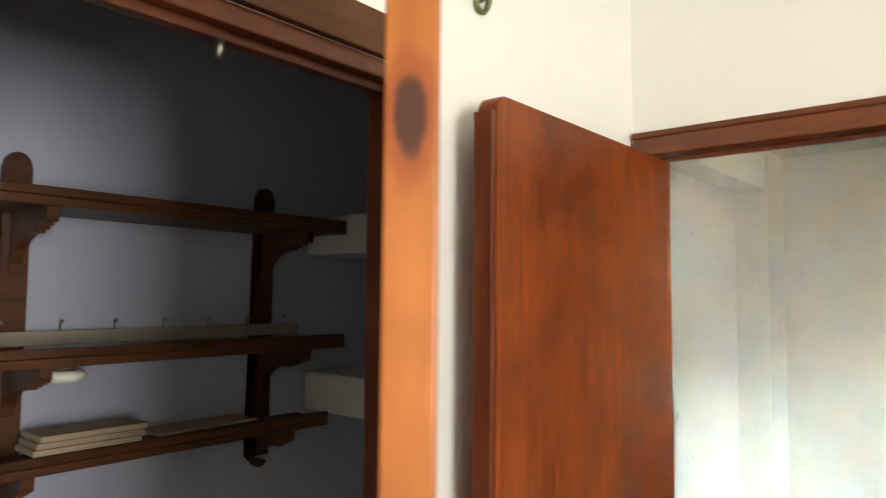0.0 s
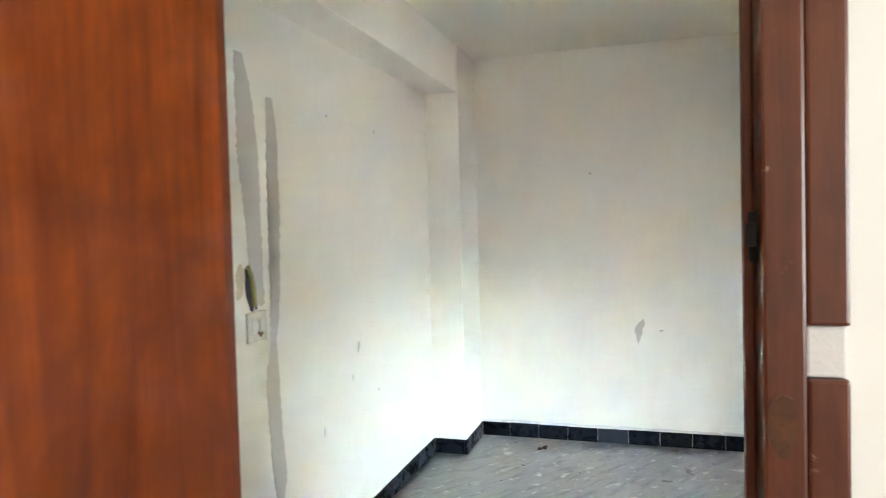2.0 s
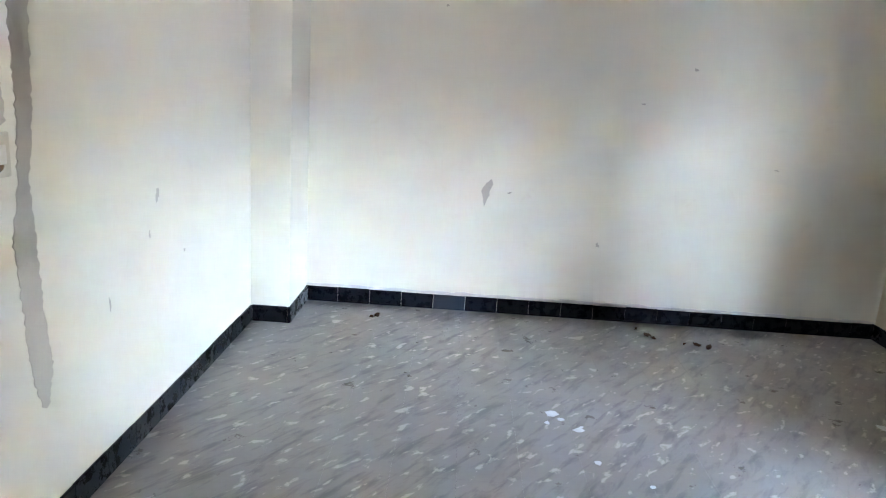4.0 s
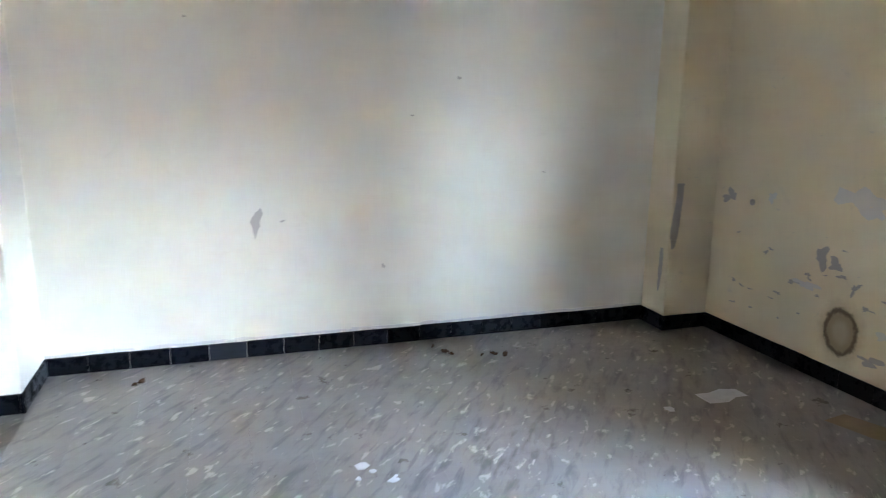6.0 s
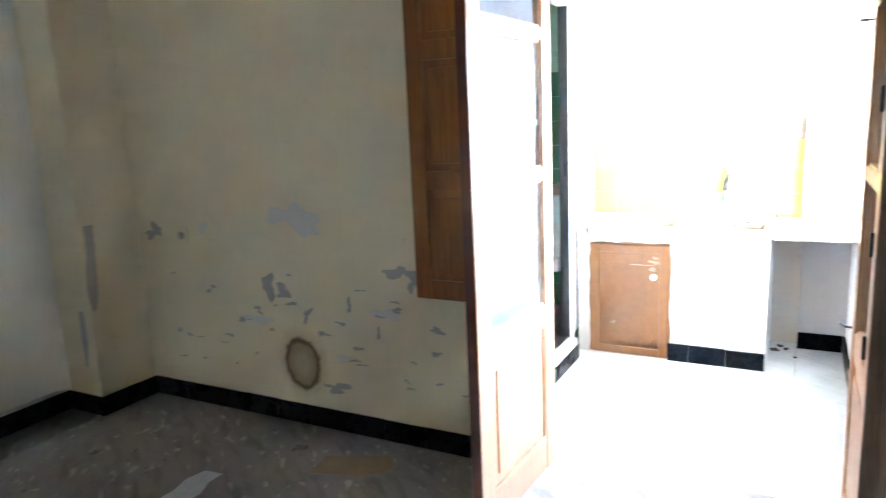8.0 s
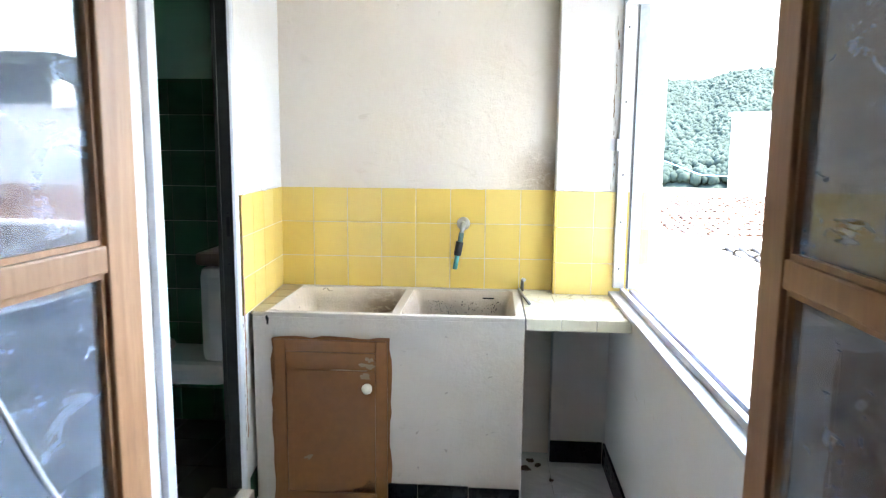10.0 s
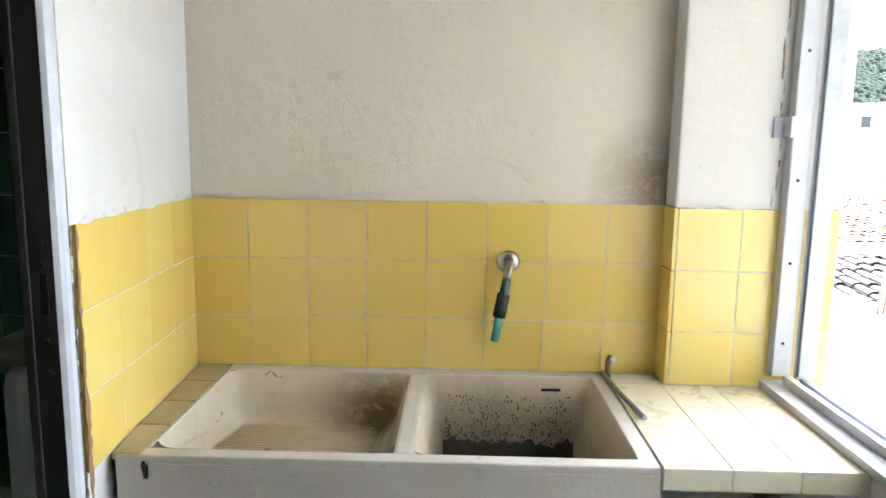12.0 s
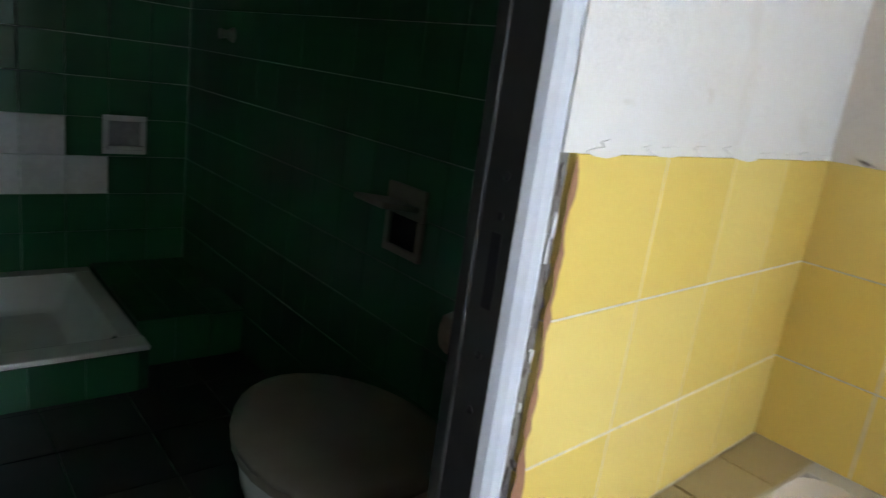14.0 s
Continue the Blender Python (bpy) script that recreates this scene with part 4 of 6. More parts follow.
for z in (1.39, 1.02, 0.74):
    part("bolt", boxes(((0.482, -0.010, z), (0.495, -0.0005, z + 0.065)), bevel=0.003), M_IRON, right_leaf, "dark iron espagnolette keeper")
for z in (1.66, 0.69):
    part("hook", tube([(0.02, -0.001, z), (0.015, -0.02, z), (-0.01, -0.035, z + 0.004), (-0.02, -0.03, z)], 0.004, 6), M_IRON, right_leaf)


def shutter(m):
    """A panelled inside shutter; reaches along y from its hinge, thickness towards -x."""
    W, z0, z1, T = 0.45, 0.697, 2.13, 0.028
    d = thing("window_shutter", "brown varnished panelled pine shutter folded against the wall", "shutter", m)
    s = 0.07
    part("stile", boxes(((-T, 0, z0), (0, s, z1)), bevel=0.004), M_SHUT, d)
    part("stile", boxes(((-T, W - s, z0), (0, W, z1)), bevel=0.004), M_SHUT, d)
    rails = ((z0, z0 + 0.08), (1.15, 1.225), (1.655, 1.73), (z1 - 0.08, z1))
    for a, b in rails:
        part("rail", boxes(((-T + 0.001, s, a), (-0.001, W - s, b)), bevel=0.004), M_SHUT, d)
    for (a, b), (c, e) in zip(rails, rails[1:]):
        p = part("panel", boxes(((-T + 0.017, s, b), (-0.004, W - s, c))), M_SHUT, d)
        part("raised_field", boxes(((-T + 0.004, s + 0.03, b + 0.03), (-T + 0.018, W - s - 0.03, c - 0.03)), bevel=0.005), M_SHUT, p)
    for z in (0.85, 1.95):
        part("hinge", tube([(-T / 2, -0.004, z), (-T / 2, -0.004, z + 0.08)], 0.007, 8), M_IRON, d)


shutter(pose(XR - 0.004, 2.925, 0, 0, 0, 0))
gf = thing("glazed_door_frame", "varnished wooden frame of the glazed double doors", "door frame")
part("jamb", boxes(((2.40, 2.915, 0), (2.50, 2.95, 2.26)), bevel=0.003), M_GLAZ, gf)
part("jamb", boxes(((2.40, 1.72, 0), (2.50, 1.752, 2.26)), bevel=0.003), M_GLAZ, gf)
part("head", boxes(((2.40, 1.752, 2.225), (2.50, 2.915, 2.26)), bevel=0.003), M_GLAZ, gf)


# ---- utility room: washing sink ----
def washing_sink():
    k = thing("washing_sink", "stained cast stone double washing sink with a ribbed washboard", "sink")
    y0, y1, yd = 2.095, 3.135, 2.585
    zt, t = 0.775, 0.035
    x0, x1 = 3.83, XB - 0.002
    # basins as lofted rounded hollows

    def ringpts(xa, xb, ya, yb, r, z):
        pts = []
        for cx, cy, a0 in ((xb - r, yb - r, 0), (xa + r, yb - r, 90), (xa + r, ya + r, 180), (xb - r, ya + r, 270)):
            for q in range(5):
                a = radians(a0 + q * 22.5)
                pts.append((cx + r * math.cos(a), cy + r * math.sin(a), z))
        return pts

    def basin(name, ya, yb, depth_front, depth_back, mat, label, r):
        bm = bmesh.new()
        loops = []
        xa, xb = x0 + 0.035, x1 - 0.045
        for inset, dz, rr in ((-0.002, 0.0, r), (0.006, -0.012, r), (0.020, -0.06, r), (0.028, None, r), (0.05, 'f', r * 0.8)):
            lp = []
            for (px, py, pz) in ringpts(xa + inset, xb - inset, ya + inset, yb - inset, rr, 0):
                u = (px - xa) / (xb - xa)
                dep = depth_front + (depth_back - depth_front) * u
                z = zt + (dz if isinstance(dz, float) else (-dep + 0.03 if dz is None else -dep))
                lp.append(bm.verts.new((px, py, z)))
            loops.append(lp)
        n = len(loops[0])
        for l0, l1 in zip(loops, loops[1:]):
            for i in range(n):
                f = bm.faces.new((l0[i], l0[(i + 1) % n], l1[(i + 1) % n], l1[i]))
                f.smooth = True
        bm.faces.new(loops[-1])
        bmesh.ops.recalc_face_normals(bm, faces=bm.faces)
        return part(name, bm, mat, k, label)

    wash = basin("washboard_basin", yd + 0.02, y1 - 0.055, 0.055, 0.13, M_BASIN, "shallow stained basin", 0.05)
    deep = basin("deep_basin", y0 + 0.035, yd - 0.02, 0.27, 0.27, M_DEEP, "deep grimy basin", 0.025)
    part("sludge", boxes(((x0 + 0.088, y0 + 0.088, zt - 0.268), (x1 - 0.098, yd - 0.073, zt - 0.250)), bevel=0.006), M_GRIME, deep, "black dried sludge on the bottom")
    for i in range(17):
        u = i / 16
        xx = x0 + 0.10 + 0.30 * u
        zz = zt - (0.055 + 0.075 * (xx - x0 - 0.035) / (x1 - x0 - 0.08)) + 0.001
        part("rib", tube([(xx, yd + 0.085, zz), (xx, y1 - 0.12, zz)], 0.0065, 6), M_BASIN, wash)
    r7 = random.Random(17)
    grime = bmesh.new()
    for i in range(700):
        h = 0.16 * r7.random() ** 2.2
        me = mesh_of("grime", blob('x', x1 - 0.0745, r7.uniform(y0 + 0.085, yd - 0.075), zt - 0.205 + h, r7.uniform(0.002, 0.008) * (1 - 3 * h), r7.uniform(0.002, 0.009), r7, -r7.uniform(0.0008, 0.002), 7, 0.7), None)
        grime.from_mesh(me)
    low, high = [], []
    for i in range(60):
        yy = y0 + 0.078 + (yd - y0 - 0.148) * i / 59
        low.append((yy, zt - 0.262))
        high.append((yy, zt - 0.168 + 0.036 * noise.noise((yy * 14, 3.1, 0)) + 0.016 * noise.noise((yy * 60, 1.7, 0)) + r7.uniform(-0.004, 0.004)))
    me = mesh_of("grime", prism(low + high[::-1], x1 - 0.0756, x1 - 0.0745, 'x'), None)
    grime.from_mesh(me)
    tide = [(yd + 0.085 + 0.36 * i / 40, zt - 0.118 + r7.uniform(-0.002, 0.002)) for i in range(41)]
    tide += [(yd + 0.085 + 0.36 * i / 40, zt - 0.106 + 0.010 * noise.noise((i * 0.31, 5.0, 0)) + r7.uniform(-0.002, 0.002)) for i in range(40, -1, -1)]
    part("tide_mark", prism(tide, x1 - 0.0752, x1 - 0.0735, 'x'), M_GRIME, wash, "dark dirt line along the back of the washboard")
    part("grime", grime, M_GRIME, deep, "black mould along the bottom of the basin")
    for i in range(4):
        part("grime_patch", blob('x', x1 - 0.0745, yd + 0.12 + 0.02 * i, zt - 0.105 + r7.uniform(-0.01, 0.004), r7.uniform(0.012, 0.03), r7.uniform(0.006, 0.012), r7, -0.0015, 12, 0.6), M_RUST, wash)
    # rim pieces round the hollows
    rim = 0.004
    part("rim_front", boxes(((x0, y0, zt - 0.018), (x0 + 0.035, y1, zt)), bevel=rim), M_RIM, k)
    part("rim_back", boxes(((x1 - 0.045, y0, zt - 0.06), (x1, y1, zt)), bevel=rim), M_RIM, k)
    part("rim_side", boxes(((x0 + 0.035, y0, zt - 0.06), (x1 - 0.045, y0 + 0.035, zt)), bevel=rim), M_RIM, k)
    part("divider", boxes(((x0 + 0.035, yd - 0.02, zt - 0.06), (x1 - 0.045, yd + 0.02, zt)), bevel=0.008), M_RIM, k)
    part("rim_side", boxes(((x0 + 0.035, y1 - 0.055, zt - 0.06), (x1 - 0.045, y1 - 0.05, zt)), bevel=0.001), M_RIM, k)
    body = part("front_wall", boxes(((x0 + 0.001, y0, 0), (x0 + 0.032, y1, zt - 0.0175)), bevel=0.001), M_RIM, k, "white limewashed front")
    part("side_wall", boxes(((x0 + 0.032, y0, 0), (x1, y0 + 0.03, zt - 0.06)), bevel=0.004), M_WASH, k)
    part("plug_chain_eye", boxes(((x1 - 0.062, 2.21, zt - 0.035), (x1 - 0.046, 2.26, zt - 0.029)), bevel=0.001), M_IRON, k)
    for i in range(4):
        xa, xb = x0 + 0.003 + 0.137 * i, x0 + 0.137 * (i + 1)
        part("ledge_tile", prism([(xa, y1 - 0.0495), (xb, y1 - 0.0495), (xb, 3.134 + 0.0717 * (xb - 3.715)), (xa, 3.134 + 0.0717 * (xa - 3.715))], zt - 0.012, zt + 0.002, 'z', 0.0015), M_OCHRE, k, "worn cream ledge tile")
    part("crack", blob('x', x0, 3.078, zt - 0.03, 0.012, 0.035, random.Random(2), -0.001, 12, 0.4), M_DARK, k, "dark broken notch in the rim")
    return k, body


sink, sink_front = washing_sink()


def sink_cupboard():
    c = thing("cupboard_door", "small brown painted cupboard door under the sink with a white knob", "cupboard door")
    x = 3.83
    ya, yb, zt = 2.612, 3.052, 0.672
    for a, b in (((x - 0.012, ya, 0.01), (x, ya + 0.045, zt)), ((x - 0.012, yb - 0.045, 0.01), (x, yb, zt)), ((x - 0.012, ya + 0.045, zt - 0.045), (x, yb - 0.045, zt)), ((x - 0.012, ya + 0.045, 0.01), (x, yb - 0.045, 0.055))):
        part("frame_rail", boxes((a, b), bevel=0.003), M_BROWN, c)
    # rough paint line round the frame
    r = random.Random(4)
    edge = [(ya - 0.012 + r.uniform(-0.006, 0.006), 0.012 + (zt) * i / 16) for i in range(17)]
    edge += [(ya + (yb - ya) * i / 12, zt + 0.010 + r.uniform(-0.006, 0.006)) for i in range(13)]
    edge += [(yb + 0.012 + r.uniform(-0.006, 0.006), zt - zt * 0.98 * i / 16) for i in range(17)]
    part("paint_margin", prism(edge, x - 0.0022, x, 'x'), M_BROWN, c, "uneven margin of brown paint")
    # leaf with the broken corner
    pts = [(ya + 0.048, 0.058), (ya + 0.055, 0.10), (ya + 0.075, 0.115), (ya + 0.10, 0.082), (ya + 0.135, 0.074), (ya + 0.14, 0.058), (yb - 0.048, 0.058), (yb - 0.048, zt - 0.048), (ya + 0.048, zt - 0.048)]
    leaf = part("leaf", prism(pts, x - 0.009, x - 0.002, 'x'), M_BROWN, c)
    part("hole", boxes(((x - 0.0022, ya + 0.05, 0.058), (x - 0.0018, ya + 0.145, 0.118))), M_DARK, c, "dark gap at the broken corner")
    part("batten", boxes(((x - 0.012, ya + 0.05, zt - 0.125), (x - 0.0091, yb - 0.05, zt - 0.118)), bevel=0.001), M_BROWN, leaf)
    for dy, dz, w, h in ((0.075, 0.575, 0.06, 0.02), (0.14, 0.555, 0.11, 0.010), (0.085, 0.535, 0.05, 0.025), (0.07, 0.60, 0.03, 0.02), (0.31, 0.20, 0.03, 0.02)):
        part("bare_wood", blob('x', x - 0.0092, ya + dy, dz, w, h, r, -0.0009, 14, 0.6), M_PLY, leaf, "chipped bare wood")
    part("knob", lathe([(0.0, 0), (0.009, 0), (0.008, -0.010), (0.019, -0.018), (0.021, -0.026), (0.012, -0.033), (0.0, -0.034)], 18, (x - 0.009, ya + 0.075, 0.493), axis='x'), M_WHITE, leaf, "white porcelain knob")


sink_cupboard()


def side_shelf():
    s = thing("tiled_shelf", "cream tiled concrete shelf beside the sink", "shelf")
    y0, y1, x0, x1, z = YW, 2.090, 3.83, 4.298, 0.775
    part("slab", boxes(((x0 + 0.008, y0, z - 0.045), (x1, y1, z - 0.008)), bevel=0.003), M_WASH, s)
    n = 3
    w = (y1 - y0) / n
    for i in range(n):
        for j in range(3):
            part("tile", boxes(((x0 + 0.010 + 0.153 * j, y0 + w * i + 0.001, z - 0.008), (min(x1, x0 + 0.161 + 0.153 * j), y0 + w * (i + 1) - 0.001, z)), bevel=0.0012), M_CREAM, s)
        part("edge_tile", boxes(((x0, y0 + w * i + 0.001, z - 0.046), (x0 + 0.008, y0 + w * (i + 1) - 0.001, z - 0.001)), bevel=0.0012), M_CREAM, s)

    part("slab", boxes(((x1 + 0.001, 1.957, z - 0.045), (XB - 0.0105, y1, z - 0.008)), bevel=0.003), M_WASH, s)
    part("tile", boxes(((x1 + 0.001, 1.957, z - 0.008), (XB - 0.0105, y1 - 0.001, z)), bevel=0.0012), M_CREAM, s)


side_shelf()

tap = thing("wall_tap", "old wall water outlet with a teal hose end", "tap")
part("rose", lathe([(0.0, 0), (0.030, 0), (0.028, -0.006), (0.019, -0.010), (0.0, -0.010)], 22, (XB - 0.012, 2.352, 1.072), axis='x'), M_CHROME, tap)
part("spout", tube([(XB - 0.02, 2.352, 1.072), (XB - 0.045, 2.353, 1.070), (XB - 0.055, 2.355, 1.05), (XB - 0.056, 2.358, 1.03)], [0.014, 0.013, 0.011, 0.011], 10), M_CHROME, tap)
part("hose", tube([(XB - 0.056, 2.358, 1.035), (XB - 0.056, 2.366, 0.985)], 0.012, 10), M_DTEAL, tap)
part("sleeve", tube([(XB - 0.056, 2.365, 0.995), (XB - 0.056, 2.376, 0.935)], 0.0165, 12), M_RUBBER, tap)
part("hose_end", tube([(XB - 0.056, 2.375, 0.94), (XB - 0.056, 2.386, 0.872)], 0.011, 10), M_TEAL, tap)
pipe = thing("pipe_stub", "bent metal pipe stub with a tube along the shelf", "pipe")
part("stub", tube([(4.345, 2.085, 0.776), (4.345, 2.085, 0.815), (4.335, 2.082, 0.83), (4.315, 2.078, 0.832)], 0.0085, 8), M_CHROME, pipe)
part("tube", tube([(4.36, 2.098, 0.782), (4.20, 2.084, 0.782), (4.055, 2.066, 0.782)], 0.006, 8), M_GALV, pipe)


# ---- bathroom doorway frame ----
bf = thing("bathroom_frame", "white enamelled metal bathroom door frame with a lock slot", "door frame")
part("jamb", boxes(((3.702, 3.15, BZ), (3.715, 3.205, 2.03)), bevel=0.002), M_JAMB_SHADE, bf, "inner face of the jamb, its shade put into the colour")
part("face", prism([(3.7015, 3.149), (3.706, 3.141), (3.714, 3.136), (3.724, 3.1345), (3.731, 3.139), (3.731, 3.146), (3.702, 3.1495)], 0.0, 2.065), M_ALU, bf)
part("stop", boxes(((3.697, 3.190, BZ), (3.702, 3.205, 2.03)), bevel=0.002), M_JAMB_SHADE, bf)
part("jamb", boxes(((3.13, 3.15, BZ), (3.15, 3.205, 2.03)), bevel=0.002), M_ALU, bf)
part("face", boxes(((3.10, 3.128, 0.0), (3.15, 3.150, 2.065)), bevel=0.004), M_ALU, bf)
part("head", boxes(((3.15, 3.15, 2.01), (3.702, 3.205, 2.03)), bevel=0.002), M_ALU, bf)
part("face", boxes(((3.15, 3.128, 2.01), (3.702, 3.150, 2.065)), bevel=0.004), M_ALU, bf)
part("lock_slot", boxes(((3.7008, 3.162, 1.08), (3.7019, 3.174, 1.15))), M_DARK, bf)
for z in (0.98, 1.035, 1.165, 1.20):
    part("screw_hole", lathe([(0.0, 0), (0.004, 0), (0.004, -0.0008), (0.0, -0.0008)], 10, (3.7019, 3.168, z), axis='x'), M_DARK, bf)
r8 = random.Random(8)
part("broken_edge", boxes(((3.731, 3.1445, 0.13), (3.749, 3.15, 1.235))), M_MORTAR, bf, "crumbled mortar beside the frame")
for k in range(70):
    z = 0.16 + 1.06 * k / 70 + r8.uniform(-0.01, 0.01)
    w = r8.uniform(0.004, 0.010)
    part("mortar_crumb", blob('y', 3.1445, r8.uniform(3.734, 3.746), z, w, r8.uniform(0.008, 0.026), r8, -r8.uniform(0.001, 0.0045), 8, 0.5), M_MORTAR if r8.random() < 0.7 else M_WASH, bf)
part("tile_edge_glue", strip('y', 3.1366, [(3.7505, 1.225, 0.006), (3.7505, 0.95, 0.008), (3.752, 0.9, 0.012), (3.751, 0.6, 0.010), (3.7505, 0.3, 0.008)], r8, -0.0008, 0.0035), M_COPPER, bf, "brown glue line along the broken tile edge")
part("sill", boxes(((3.15, 3.10, 0.0), (3.70, 3.27, BZ)), bevel=0.006), M_WASH, bf, "raised limewashed door sill")


# ---- window of the utility room ----
win = tagged(thing("window_1", "open white enamelled metal window frame", ""), kind="structure")
part("post", boxes(((4.258, 1.655, 0.815), (4.299, 1.70, 2.03)), bevel=0.003), M_ALU, win)
part("track", boxes(((4.245, 1.60, 0.815), (4.258, 1.648, 1.99)), bevel=0.002), M_GALV, win)
part("sill", boxes(((XO + 0.02, 1.60, 0.775), (4.299, 1.715, 0.795)), bevel=0.003), M_ALU, win)
part("rail", boxes(((XO + 0.02, 1.655, 0.795), (4.258, 1.672, 0.818)), bevel=0.002), M_ALU, win)
part("rail", boxes(((XO + 0.02, 1.615, 0.795), (4.258, 1.632, 0.812)), bevel=0.002), M_GALV, win)
part("head", boxes(((XO + 0.02, 1.60, 1.99), (4.258, 1.70, 2.03)), bevel=0.003), M_ALU, win)
part("post", boxes(((XO + 0.02, 1.60, 0.795), (XO + 0.06, 1.70, 1.99)), bevel=0.003), M_ALU, win)
part("gasket", boxes(((4.2435, 1.641, 0.82), (4.2449, 1.647, 1.985))), M_RUBBER, win, "dark rubber gasket")
part("catch", boxes(((4.246, 1.70, 1.40), (4.285, 1.712, 1.45)), bevel=0.002), M_ALU, win, "metal catch plate")
part("catch_lip", boxes(((4.284, 1.70, 1.40), (4.297, 1.735, 1.45)), bevel=0.002), M_ALU, win)
for z in (0.9, 1.1, 1.3, 1.6, 1.9):
    part("screw", lathe([(0.0, 0), (0.004, 0), (0.003, -0.002), (0.0, -0.002)], 10, (4.2578, 1.68, z), axis='x'), M_IRON, win)


# ---- bathroom things ----
def toilet():
    t = thing("toilet", "white porcelain toilet with a closed cream lid", "toilet", pose(3.945, 3.395, BZ, 0, 0, -90))

    def egg(cx, a, b, z, n=28, tail=1.0):
        pts = []
        for k in range(n):
            ang = 2 * math.pi * k / n
            x = a * math.cos(ang)
            pts.append((cx + (x if x < 0 else x * tail), b * math.sin(ang) * (1 - 0.10 * math.cos(ang + math.pi)), z))
        return pts

    def loft(loops):
        bm = bmesh.new()
        vs = [[bm.verts.new(p) for p in lp] for lp in loops]
        n = len(vs[0])
        for l0, l1 in zip(vs, vs[1:]):
            for i in range(n):
                f = bm.faces.new((l0[i], l0[(i + 1) % n], l1[(i + 1) % n], l1[i]))
                f.smooth = True
        bm.faces.new(vs[0][::-1])
        bm.faces.new(vs[-1])
        bmesh.ops.recalc_face_normals(bm, faces=bm.faces)
        return bm
    part("bowl", loft([egg(-0.30, 0.13, 0.10, 0), egg(-0.30, 0.12, 0.09, 0.10), egg(-0.33, 0.17, 0.13, 0.24), egg(-0.36, 0.225, 0.178, 0.36), egg(-0.37, 0.235, 0.185, 0.43)]), M_PORC, t)
    part("seat", loft([egg(-0.37, 0.235, 0.188, 0.431), egg(-0.37, 0.243, 0.195, 0.437), egg(-0.37, 0.243, 0.195, 0.447), egg(-0.37, 0.235, 0.188, 0.451)]), M_LID, t)
    part("lid", loft([egg(-0.37, 0.238, 0.190, 0.4515), egg(-0.37, 0.245, 0.197, 0.457), egg(-0.37, 0.243, 0.195, 0.467), egg(-0.37, 0.21, 0.165, 0.476), egg(-0.37, 0.10, 0.08, 0.480)]), M_LID, t)
    tank = part("tank", boxes(((0.06, -0.145, 0.452), (0.185, 0.145, 0.83)), bevel=0.04), M_PORC, t)
    part("tank_lid", boxes(((0.054, -0.152, 0.832), (0.187, 0.152, 0.885)), bevel=0.02), M_CLAY, tank, "brownish tank lid")
    part("deck", boxes(((-0.22, -0.15, 0.36), (0.15, 0.15, 0.451)), bevel=0.03), M_PORC, t)


toilet()


